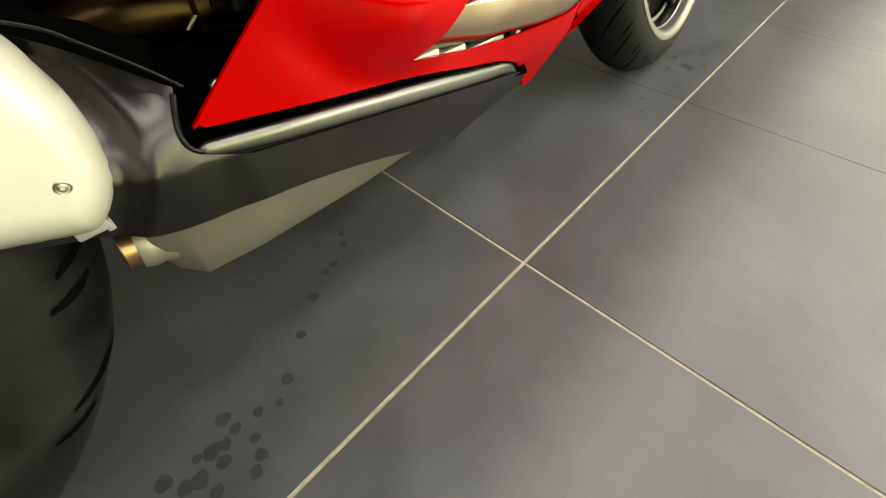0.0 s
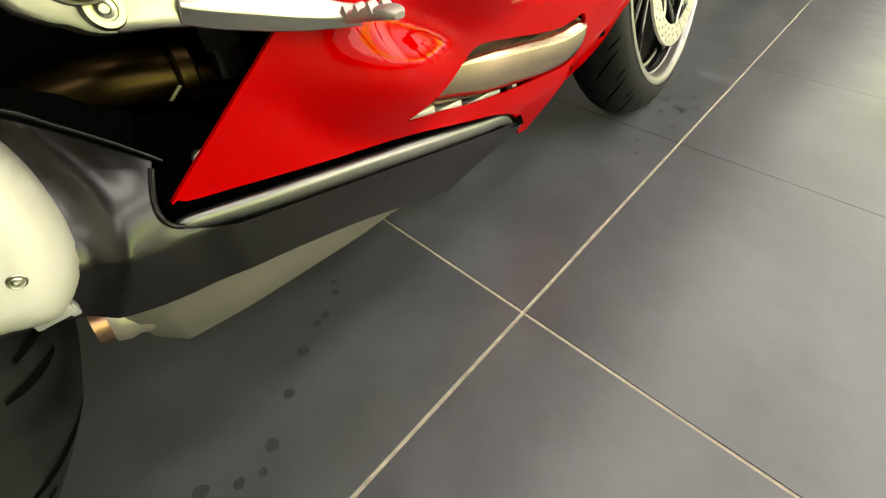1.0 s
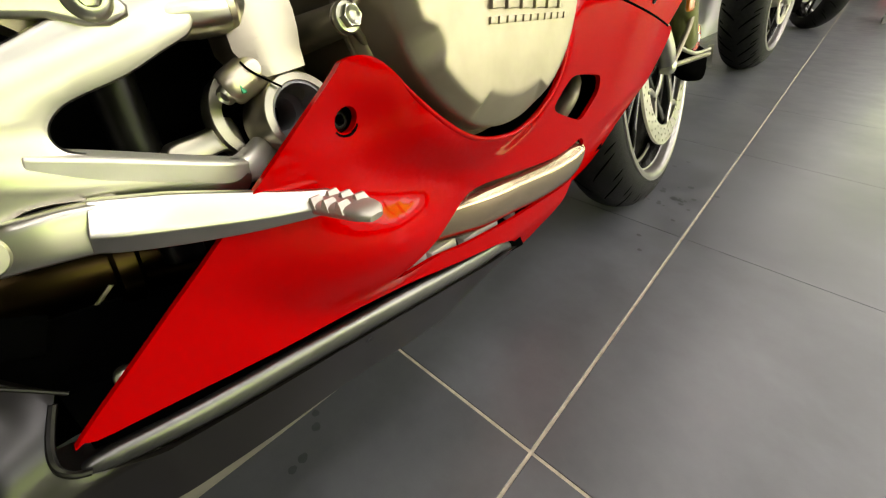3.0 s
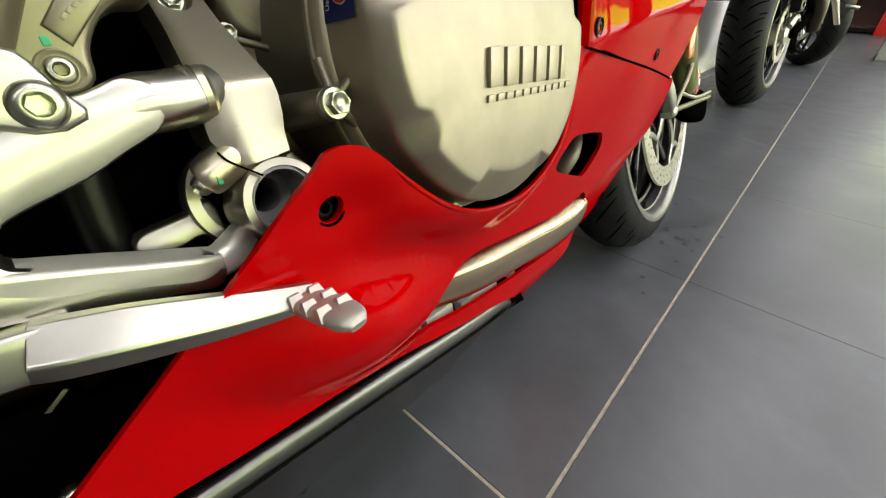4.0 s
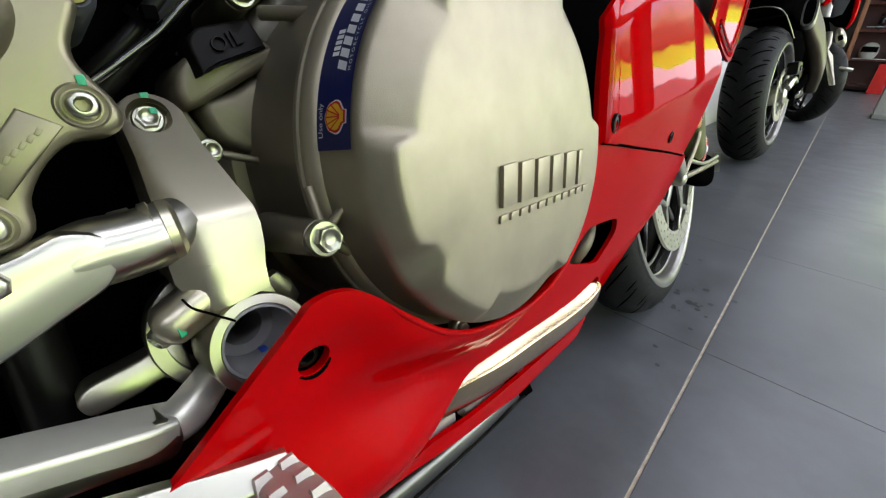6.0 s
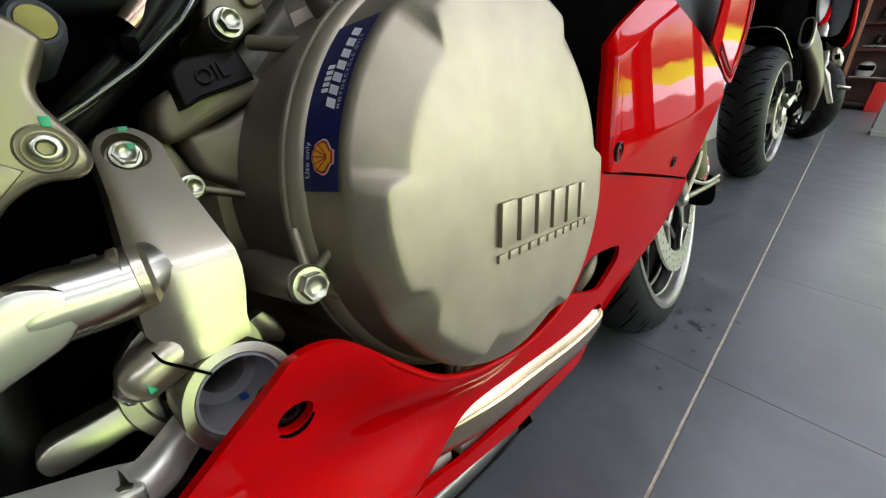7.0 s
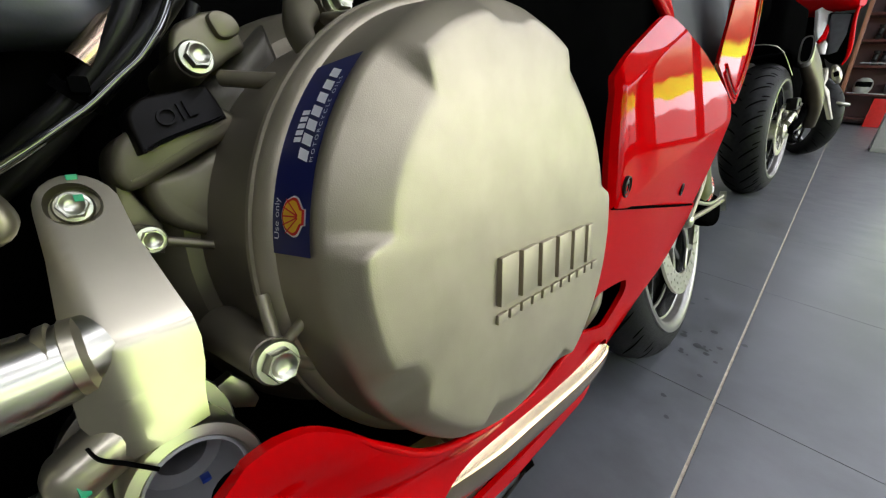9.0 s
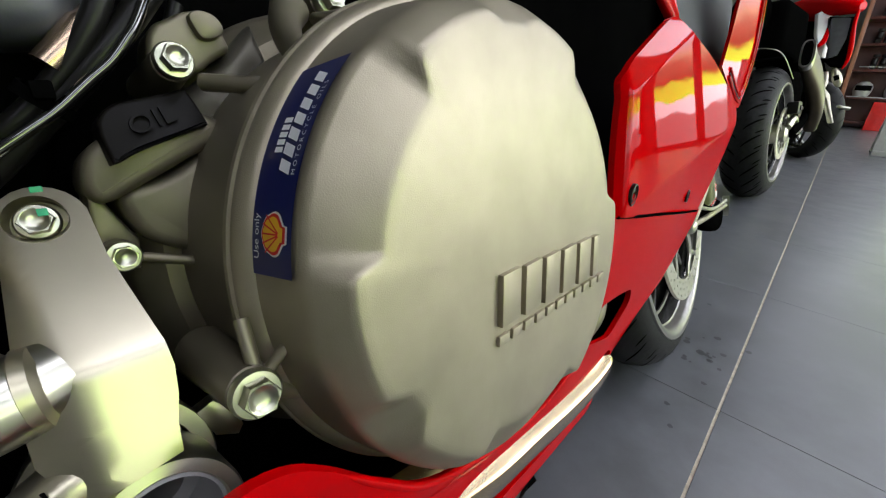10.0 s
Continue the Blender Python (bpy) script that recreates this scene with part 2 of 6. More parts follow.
def join(*bms):
    out = bmesh.new()
    for b in bms:
        me = bpy.data.meshes.new("tmp")
        b.to_mesh(me)
        b.free()
        out.from_mesh(me)
        bpy.data.meshes.remove(me)
    return out


def moved(bm, m):
    bmesh.ops.transform(bm, matrix=m, verts=bm.verts)
    return bm


def box(x0, x1, y0, y1, z0, z1, bev=0.0, seg=2):
    bm = bmesh.new()
    bmesh.ops.create_cube(bm, size=1)
    for v in bm.verts:
        v.co = Vector((x0 + (v.co.x + 0.5) * (x1 - x0), y0 + (v.co.y + 0.5) * (y1 - y0), z0 + (v.co.z + 0.5) * (z1 - z0)))
    if bev:
        bmesh.ops.bevel(bm, geom=bm.edges[:], offset=bev, segments=seg, profile=0.6, affect="EDGES")
    return bm


def frame_of(axis):
    a = Vector(axis).normalized()
    h = Vector((0, 0, 1)) if abs(a.z) < 0.9 else Vector((0, 1, 0))
    p = a.cross(h).normalized()
    return a, p, a.cross(p)


def lathe(profile, origin=(0, 0, 0), axis=(1, 0, 0), segs=32):
    """Turn (along, radius) pairs about an axis."""
    bm = bmesh.new()
    a, p, q = frame_of(axis)
    o = Vector(origin)
    rings = []
    for d, rad in profile:
        if rad < 1e-6:
            rings.append([bm.verts.new(o + a * d)])
        else:
            rings.append([bm.verts.new(o + a * d + (p * math.cos(k * math.tau / segs) + q * math.sin(k * math.tau / segs)) * rad) for k in range(segs)])
    for r0, r1 in zip(rings, rings[1:]):
        for k in range(segs):
            k2 = (k + 1) % segs
            vs = [r0[k % len(r0)], r0[k2 % len(r0)], r1[k2 % len(r1)], r1[k % len(r1)]]
            vs = list(dict.fromkeys(vs))
            if len(vs) > 2:
                bm.faces.new(vs)
    return bm


def spline(points, n=6, closed=False):
    """Catmull-Rom through the points."""
    pts = [Vector(p) for p in points]
    out = []
    count = len(pts)
    last = count if closed else count - 1
    for i in range(last):
        if closed:
            p0, p1, p2, p3 = pts[i - 1], pts[i], pts[(i + 1) % count], pts[(i + 2) % count]
        else:
            p0, p1, p2, p3 = pts[max(i - 1, 0)], pts[i], pts[i + 1], pts[min(i + 2, count - 1)]
        for k in range(n):
            t = k / n
            out.append(0.5 * (2 * p1 + (p2 - p0) * t + (2 * p0 - 5 * p1 + 4 * p2 - p3) * t * t + (3 * p1 - p0 - 3 * p2 + p3) * t * t * t))
    if not closed:
        out.append(pts[-1])
    return out


def sweep(path, sizes, up=(1, 0, 0), power=2.0, segs=16, steps=5, caps=True, section=None):
    """A bar along a smooth path; sizes: (half width across up x way, half height along up) at each point; power > 2 squares the section."""
    pts = spline([(*p, ) for p in path], steps)
    sz = spline([(a, b, 0) for a, b in sizes], steps)
    bm = bmesh.new()
    rings = []
    for i, p in enumerate(pts):
        way = (pts[min(i + 1, len(pts) - 1)] - pts[max(i - 1, 0)]).normalized()
        side = way.cross(Vector(up)).normalized()
        top = side.cross(way).normalized()
        ring = []
        for c, s in section or ():
            ring.append(bm.verts.new(p + side * (c * sz[i].x) + top * (s * sz[i].y)))
        for k in range(0 if section else segs):
            a = math.tau * (k + 0.5) / segs
            c, s = math.cos(a), math.sin(a)
            e = 2 / power
            ring.append(bm.verts.new(p + side * (abs(c) ** e * math.copysign(1, c) * sz[i].x) + top * (abs(s) ** e * math.copysign(1, s) * sz[i].y)))
        rings.append(ring)
    segs = len(rings[0])
    for r0, r1 in zip(rings, rings[1:]):
        for k in range(segs):
            bm.faces.new([r0[k], r0[(k + 1) % segs], r1[(k + 1) % segs], r1[k]])
    if caps:
        bm.faces.new(rings[0][::-1])
        bm.faces.new(rings[-1])
    return bm


def tube(path, radius, segs=12, steps=6):
    return sweep(path, [(radius, radius)] * len(path), (0.31, 0.17, 0.93), 2.0, segs, steps)


def plate(outline, r0, r1, bev=0.0015, seg=2):
    """A flat (f, u) outline with thickness from r0 to r1 (numbers or functions of f and u)."""
    bm = bmesh.new()
    lo = r0 if callable(r0) else (lambda f, u: r0)
    hi = r1 if callable(r1) else (lambda f, u: r1)
    a = [bm.verts.new((lo(f, u), f, u)) for f, u in outline]
    b = [bm.verts.new((hi(f, u), f, u)) for f, u in outline]
    n = len(outline)
    bm.faces.new(a[::-1])
    top = bm.faces.new(b)
    for k in range(n):
        bm.faces.new([a[k], a[(k + 1) % n], b[(k + 1) % n], b[k]])
    if bev:
        bmesh.ops.recalc_face_normals(bm, faces=bm.faces)
        bmesh.ops.bevel(bm, geom=list(top.edges), offset=bev, segments=seg, profile=0.5, affect="EDGES")
    return bm


def sheet(outer, holes, surf, thick=0.003, cell=0.01, cuts=()):
    """A moulded panel: an (f, u) outline with holes, cut fine, laid on the surface r = surf(f, u), with a real thickness."""
    bm = bmesh.new()
    edges = []
    for loop in [outer, *holes]:
        vs = [bm.verts.new((0, p[0], p[1])) for p in loop]
        edges += [bm.edges.new((vs[k], vs[(k + 1) % len(vs)])) for k in range(len(vs))]
    bmesh.ops.triangle_fill(bm, use_beauty=True, use_dissolve=False, edges=edges, normal=(1, 0, 0))
    fs, us = [p[0] for p in outer], [p[1] for p in outer]
    for axis, lo, hi in ((1, min(fs), max(fs)), (2, min(us), max(us))):
        k = lo + cell
        while k < hi:
            co, no = [0, 0, 0], [0, 0, 0]
            co[axis], no[axis] = k, 1
            bmesh.ops.bisect_plane(bm, geom=bm.verts[:] + bm.edges[:] + bm.faces[:], dist=1e-6, plane_co=co, plane_no=no)
            k += cell
    for co, no in cuts:
        bmesh.ops.bisect_plane(bm, geom=bm.verts[:] + bm.edges[:] + bm.faces[:], dist=1e-6, plane_co=co, plane_no=no)
    for v in bm.verts:
        v.co.x = surf(v.co.y, v.co.z)
    bm.verts.index_update()
    front = [v.co.copy() for v in bm.verts]
    n = len(front)
    faces = [[v.index for v in f.verts] for f in bm.faces]
    rim = [(e.verts[0].index, e.verts[1].index) for e in bm.edges if len(e.link_faces) == 1]
    bm.free()
    back = [Vector((c.x - thick, c.y, c.z)) for c in front]
    out = bmesh.new()
    vs = [out.verts.new(c) for c in front + back]
    for f in faces:
        out.faces.new([vs[i] for i in f])
        out.faces.new([vs[i + n] for i in reversed(f)])
    for a, b in rim:
        out.faces.new([vs[a], vs[b], vs[b + n], vs[a + n]])
    return out


def hermite(xs, ys):
    """A smooth curve through the points."""
    d = [(ys[min(i + 1, len(xs) - 1)] - ys[max(i - 1, 0)]) / (xs[min(i + 1, len(xs) - 1)] - xs[max(i - 1, 0)]) for i in range(len(xs))]

    def at(x):
        x = min(max(x, xs[0]), xs[-1])
        i = min(max(k for k in range(len(xs)) if xs[k] <= x), len(xs) - 2)
        h = xs[i + 1] - xs[i]
        t = (x - xs[i]) / h
        return (2 * t ** 3 - 3 * t * t + 1) * ys[i] + (t ** 3 - 2 * t * t + t) * h * d[i] + (3 * t * t - 2 * t ** 3) * ys[i + 1] + (t ** 3 - t * t) * h * d[i + 1]

    return at


def step(a, b, x):
    t = min(max((x - a) / (b - a), 0), 1)
    return t * t * (3 - 2 * t)


def letters(text, size, depth=0.0, spacing=1.0):
    """Raised lettering in the xy plane, starting at the origin."""
    cu = bpy.data.curves.new("letters", "FONT")
    cu.body, cu.size, cu.extrude, cu.space_character = text, size, depth, spacing
    ob = bpy.data.objects.new("letters", cu)
    scene.collection.objects.link(ob)
    me = bpy.data.meshes.new_from_object(ob.evaluated_get(bpy.context.evaluated_depsgraph_get()))
    bm = bmesh.new()
    bm.from_mesh(me)
    bpy.data.objects.remove(ob)
    bpy.data.meshes.remove(me)
    bpy.data.curves.remove(cu)
    return bm


def hexbolt(c, axis=(1, 0, 0), rf=0.0085, rh=0.0062, h=0.007, dimple=True):
    """A flanged hexagon-head bolt."""
    a, p, q = frame_of(axis)
    c = Vector(c)
    flange = lathe([(-0.004, rf * 0.8), (0, rf), (0.0012, rf), (0.0022, rf * 0.9), (0.0024, rh * 0.8)], c, a, 28)
    head = lathe([(0.002, rh), (h - 0.0008, rh), (h, rh * 0.93), (h, rh * 0.80)], c, a, 6)
    top_disc = lathe([(h - 0.0001, rh * 0.80), (h + 0.0002, rh * 0.77), (h + 0.0001, rh * 0.70), (h - (0.0006 if dimple else 0.0), rh * 0.55), (h - (0.0010 if dimple else 0.0), rh * 0.30), (h - (0.0011 if dimple else 0.0), 0)], c, a, 24)
    return join(flange, head, top_disc)


def capbolt(c, axis=(1, 0, 0), rad=0.0075, h=0.006):
    """A button-head bolt with a hexagon socket."""
    body = lathe([(-0.003, rad * 0.9), (0, rad), (h * 0.5, rad * 0.97), (h * 0.85, rad * 0.84), (h, rad * 0.62), (h, rad * 0.5)], c, axis, 28)
    sock = lathe([(h, rad * 0.51), (h - 0.0008, rad * 0.44), (h - 0.0065, rad * 0.42), (h - 0.0065, 0)], c, axis, 6)
    return join(body, sock)


# ---- room ----
FLOOR_X = (-2.4, 3.6)
FLOOR_Y = (-3.0, 11.4)

bm = box(FLOOR_X[0], FLOOR_X[1], FLOOR_Y[0], FLOOR_Y[1], -0.12, -0.0012)
floor = tagged(link_mesh("floor", bm, M_GROUT, None, smooth=False), "dark grey porcelain tile floor with sandy grout joints", "floor", "", "structure")

# unseen ceiling; its grey is held down so reflections stay dim
bm = box(FLOOR_X[0] - 0.15, WIN_X + 0.15, FLOOR_Y[0] - 0.15, FLOOR_Y[1] + 0.15, CEIL, CEIL + 0.12)
tagged(link_mesh("ceiling", bm, M_CEIL, None, smooth=False), "unseen showroom ceiling, grey to keep reflections dim", "ceiling", "", "structure")
# walls close the room; their dark grey keeps reflections in the paint dark
tagged(link_mesh("wall_south", box(FLOOR_X[0] - 0.15, WIN_X + 0.15, FLOOR_Y[0] - 0.15, FLOOR_Y[0], -0.12, CEIL), M_WALL, None, smooth=False), "plain dark grey painted wall", "wall", "", "structure")
bm = join(box(FLOOR_X[0] - 0.15, 1.05, FLOOR_Y[1], FLOOR_Y[1] + 0.15, -0.12, CEIL), box(1.05, WIN_X + 0.15, FLOOR_Y[1], FLOOR_Y[1] + 0.15, -0.12, 0.08), box(1.05, WIN_X + 0.15, FLOOR_Y[1], FLOOR_Y[1] + 0.15, 2.9, CEIL), box(WIN_X - 0.30, WIN_X + 0.15, FLOOR_Y[1], FLOOR_Y[1] + 0.15, 0.08, 2.9))
tagged(link_mesh("wall_north", bm, M_WALL, None, smooth=False), "plain dark grey painted far wall behind the shelves", "wall", "", "structure")
tagged(link_mesh("wall_west", box(FLOOR_X[0] - 0.15, FLOOR_X[0], FLOOR_Y[0], FLOOR_Y[1], -0.12, CEIL), M_WALL, None, smooth=False), "plain dark grey painted side wall", "wall", "", "structure")

# window wall on the east side: sill, head and piers round three openings
bm = join(box(WIN_X, WIN_X + 0.15, FLOOR_Y[0], FLOOR_Y[1], -0.12, 0.25), box(WIN_X, WIN_X + 0.15, FLOOR_Y[0], FLOOR_Y[1], 2.9, CEIL),
          box(WIN_X, WIN_X + 0.15, FLOOR_Y[0], -0.7, 0.25, 2.9), box(WIN_X, WIN_X + 0.15, 11.25, FLOOR_Y[1], 0.25, 2.9))
tagged(link_mesh("wall_east", bm, M_WALL, None, smooth=False), "dark grey window wall with a wide opening", "wall", "", "structure")
win = tagged(new("window_1"), "wide shop window with dark frame bars", "window", "", "structure")
for y in (-0.67, 0.7, 2.3, 3.95, 5.77, 7.7, 9.57, 11.22):
    part("mullion", box(WIN_X + 0.03, WIN_X + 0.09, y - 0.035, y + 0.035, 0.25, 2.9, 0.004), M_ALUFRAME, win)
part("window_frame", join(box(WIN_X + 0.03, WIN_X + 0.09, -0.7, 11.25, 0.25, 0.31, 0.004), box(WIN_X + 0.03, WIN_X + 0.09, -0.7, 11.25, 2.84, 2.9, 0.004)), M_ALUFRAME, win)
win = tagged(new("window_2"), "tall shop window at the end of the room", "window", "", "structure")
for x, half in ((1.08, 0.03), (2.12, 0.09), (3.27, 0.03)):
    part("mullion", box(x - half, x + half, FLOOR_Y[1] + 0.03, FLOOR_Y[1] + 0.09, 0.08, 2.9, 0.004), M_ALUFRAME, win)
part("window_frame", join(box(1.05, 3.30, FLOOR_Y[1] + 0.03, FLOOR_Y[1] + 0.09, 0.08, 0.13, 0.004), box(1.05, 3.30, FLOOR_Y[1] + 0.03, FLOOR_Y[1] + 0.09, 2.84, 2.9, 0.004)), M_ALUFRAME, win)
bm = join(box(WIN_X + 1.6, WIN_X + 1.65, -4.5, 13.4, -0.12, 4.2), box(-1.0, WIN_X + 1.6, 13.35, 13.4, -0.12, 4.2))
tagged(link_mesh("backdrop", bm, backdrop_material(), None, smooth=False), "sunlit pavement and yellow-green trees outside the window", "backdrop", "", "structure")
tagged(link_mesh("ground", box(-1.0, WIN_X + 1.7, -4.5, 13.5, -0.25, -0.13), M_CONCRETE, None, smooth=False), "pale pavement outside the shop window", "ground", "", "structure")

# ceiling fixtures, all out of view
for k, (lx, ly) in enumerate(LAMPS):
    lamp = tagged(new("ceiling_light"), "assumed white ceiling light panel with a lit diffuser", "ceiling light", "ceiling lights")
    lamp.location = (lx, ly, CEIL)
    part("housing", box(-0.34, 0.34, -1.3, 1.3, -0.09, 0.0, 0.01), M_CEIL, lamp)
    part("diffuser", box(-0.30, 0.30, -1.26, 1.26, -0.105, -0.092, 0.004), M_TUBE, lamp)

# ---- the red sports motorcycle: x out to its right side, y forward, z up, leaning on its side stand ----
LEAN_DEG = 13.0
bike = tagged(new("motorcycle"), "red sports motorcycle with bare clutch cover, leaning on the tiles", "motorcycle", "motorcycles in a row")
bike.matrix_world = pose(-0.15, 0, 0, 0, -LEAN_DEG, 0)

side_r = hermite([0.10, 0.14, 0.16, 0.18, 0.20, 0.22, 0.25, 0.30, 0.35, 0.40, 0.43, 0.50, 0.56, 0.70], [0.010, 0.042, 0.059, 0.076, 0.093, 0.107, 0.117, 0.131, 0.147, 0.162, 0.168, 0.176, 0.181, 0.165])


def turn_in(f, u):
    """How far the side has turned in towards the front wheel."""
    return (0.033 - 0.0225 * step(0.20, 0.37, u)) * (max(0, min(f, 0.6) - 0.2) / 0.19) ** 2


def ease(d, k):
    return 0.5 * (d + math.sqrt(d * d + k * k))


def gauss(f, u, cf, cu, sf, su):
    return math.exp(-((f - cf) / sf) ** 2 - ((u - cu) / su) ** 2)


def red_surface(f, u):
    r = side_r(u)
    d = math.hypot(f + 0.022, u - 0.443) - 0.097
    r += (0.166 - r) * math.exp(-(max(d, 0) / 0.021) ** 2) * step(0.10, 0.06, f)  # stands out round the clutch cover
    q = math.hypot((f + 0.124) / 0.086, (u - 0.308 + 0.20 * (f + 0.124)) / 0.052)
    r -= 0.0026 * math.exp(-((q - 0.98) / 0.24) ** 2) * step(0.318, 0.290, u + 0.25 * (f + 0.124))  # hollow under the bulge
    r += 0.0180 * max(0, 1 - q * q) ** 2                              # bulge behind the brake pedal
    r -= 0.0042 * gauss(f, u, -0.126, 0.381, 0.026, 0.012)         # dished screw seat
    r -= 0.0120 * gauss(f, u, -0.055, 0.336, 0.080, 0.023)         # hollow below the lip
    r -= 0.22 * ease(0.297 + 0.16 * (min(f, 0.26) - 0.166) - u, 0.002) * step(0.16, 0.21, f)  # crease towards the front edge
    return r - turn_in(f, u)


# lower fairing panel, cut out round the clutch cover
outer = spline([(-0.2785, 0.2860), (-0.2815, 0.2885), (-0.2805, 0.2920), (-0.222, 0.339), (-0.150, 0.3985), (-0.138, 0.4085), (-0.124, 0.4080), (-0.112, 0.3995), (-0.098, 0.3840), (-0.081, 0.3690), (-0.056, 0.3545), (-0.028, 0.3455), (0.000, 0.3435),
                (0.027, 0.3525), (0.050, 0.371), (0.062, 0.396), (0.0675, 0.426), (0.074, 0.4325)], 4)
outer += spline([(0.345, 0.3822), (0.389, 0.3725), (0.388, 0.330), (0.394, 0.262), (0.388, 0.208), (0.345, 0.184), (0.27, 0.165), (0.19, 0.151), (0.145, 0.151), (0.125, 0.163), (0.10, 0.1815), (0.079, 0.197), (0.060, 0.2115), (0.042, 0.2195), (0.015, 0.2285), (-0.035, 0.2395), (-0.11, 0.2555), (-0.18, 0.2675), (-0.25, 0.2805), (-0.2725, 0.2845)], 4)
slot = spline([(-0.116, 0.2715), (-0.098, 0.2770), (-0.076, 0.2830), (-0.058, 0.2900), (-0.046, 0.2965), (-0.034, 0.3030), (-0.016, 0.3045), (0.03, 0.2985), (0.10, 0.2895), (0.140, 0.2905), (0.154, 0.2935), (0.163, 0.2935)], 3)
slot += spline([(0.172, 0.2870), (0.180, 0.2680), (0.174, 0.2520), (0.15, 0.2420), (0.09, 0.2440), (0.04, 0.2470), (-0.02, 0.2535), (-0.065, 0.2605), (-0.108, 0.2690)], 3)
duct = spline([(0.080, 0.3410), (0.080, 0.3480), (0.092, 0.3600), (0.103, 0.3640), (0.130, 0.3610), (0.152, 0.3570), (0.162, 0.3530), (0.168, 0.3430), (0.166, 0.3350), (0.150, 0.3190), (0.139, 0.3180), (0.112, 0.3270), (0.088, 0.3360)], 2, True)
hole = [Vector((-0.1385 + 0.0066 * math.cos(a * math.tau / 16), 0.3835 + 0.0062 * math.sin(a * math.tau / 16), 0)) for a in range(16)]
lower = bevelled(part("lower_fairing", sheet(outer, [slot, duct, hole], red_surface, 0.0042, 0.006), M_RED, bike, "glossy red lower fairing panel"), 0.0019, 4)
lip = [(-0.112, 0.3990), (-0.098, 0.3835), (-0.081, 0.3685), (-0.056, 0.3540), (-0.028, 0.3450), (0.000, 0.3430), (0.027, 0.3520), (0.0505, 0.3705), (0.0625, 0.396), (0.068, 0.426)]
part("rolled_lip", sweep([(red_surface(f, u) - 0.0008, f, u) for f, u in lip], [(0.0003, 0.0003), (0.0016, 0.0016)] + [(0.0017, 0.0017)] * 7 + [(0.0003, 0.0003)], (0.31, 0.17, 0.93), 2.0, 10, 5), M_RED, lower, "rolled lip of the cut-out")
part("panel_screw", capbolt((red_surface(-0.1385, 0.3835) - 0.010, -0.1385, 0.3835), (1, 0, 0), 0.0058, 0.005), M_BLACK, lower, "black socket screw")
part("screw_seat", lathe([(-0.016, 0.0), (-0.016, 0.0078), (-0.001, 0.0080), (-0.001, 0.0070), (-0.014, 0.0056), (-0.014, 0.0)], (red_surface(-0.1385, 0.3835), -0.1385, 0.3835), (1, 0, 0), 20), M_DARK, lower)


CREASE = hermite([0.06, 0.16, 0.26, 0.42], [0.428, 0.441, 0.452, 0.468])


def upper_surface(f, u):
    """Two flat facets that meet in the rising crease, a chamfer along the rear top edge, a turned-in rear edge."""
    r = 0.1705 - 0.078 * (f - 0.093) + 0.27 * (u - (0.4315 - 0.172 * (f - 0.0675))) - 0.21 * ease(u - CREASE(f), 0.0016)
    r -= 0.30 * ease((u - 0.502) * 0.936 - (f - 0.096) * 0.352, 0.0014)
    return r - 1.15 * ease(0.0845 - f, 0.0017)


outer = spline([(0.0800, 0.4310), (0.0795, 0.443), (0.0795, 0.4745), (0.0808, 0.5005), (0.0835, 0.5085), (0.092, 0.5150), (0.1140, 0.5252), (0.1450, 0.5388), (0.1590, 0.5442), (0.1680, 0.5450)], 4)
outer += spline([(0.176, 0.5430), (0.196, 0.5365), (0.244, 0.5280), (0.290, 0.5175), (0.375, 0.4935), (0.398, 0.4840), (0.4075, 0.472), (0.405, 0.455), (0.397, 0.432), (0.380, 0.406), (0.352, 0.3805)], 4)
CR = [((0, 0.0845 + k, 0.5), (0, 1, 0)) for k in (-0.003, -0.0015, 0, 0.0015, 0.003)] + [((0, 0.096, 0.502 + k), (0, -0.352, 0.936)) for k in (-0.0025, -0.001, 0, 0.001, 0.0025)]
CR += [((0, 0.16, 0.441 + k), (0, -0.118, 1)) for k in (-0.004, -0.002, 0, 0.002, 0.004)]
upper = bevelled(part("side_fairing", sheet(outer, [], upper_surface, 0.0035, 0.008, CR), M_RED, bike, "glossy red side fairing panel with sharp creases"), 0.0014, 3)
for f, u, rad in ((0.094, 0.442, 0.0056), (0.260, 0.413, 0.0048)):
    at = (upper_surface(f, u), f, u)
    facing = (1, 0.08, -0.2)
    part("panel_screw", join(lathe([(-0.004, rad * 1.20), (0.0010, rad * 1.20), (0.0014, rad * 1.08), (0.0006, rad * 0.98)], at, facing, 24), capbolt((at[0] - 0.0022, f, u), facing, rad * 1.0, 0.003)), M_BLACK, upper, "black quarter-turn screw")
seam = [(0.082 + 0.030 * k, 0.4312 - 0.0505 * (0.030 * k + 0.002) / 0.272) for k in range(10)]
# the seam's dark gap is laid on as a thin black tube
part("seam_gap_line", tube([(max(upper_surface(f, u), red_surface(f, u)) - 0.0002, f, u) for f, u in seam], 0.0011, 8, 2), M_DARK, upper, "black line laid along the panel seam's gap")


# upper strip of the fairing, running forward and up
def strip_surface(f, u):
    return 0.140 + 0.18 * (u - 0.55)


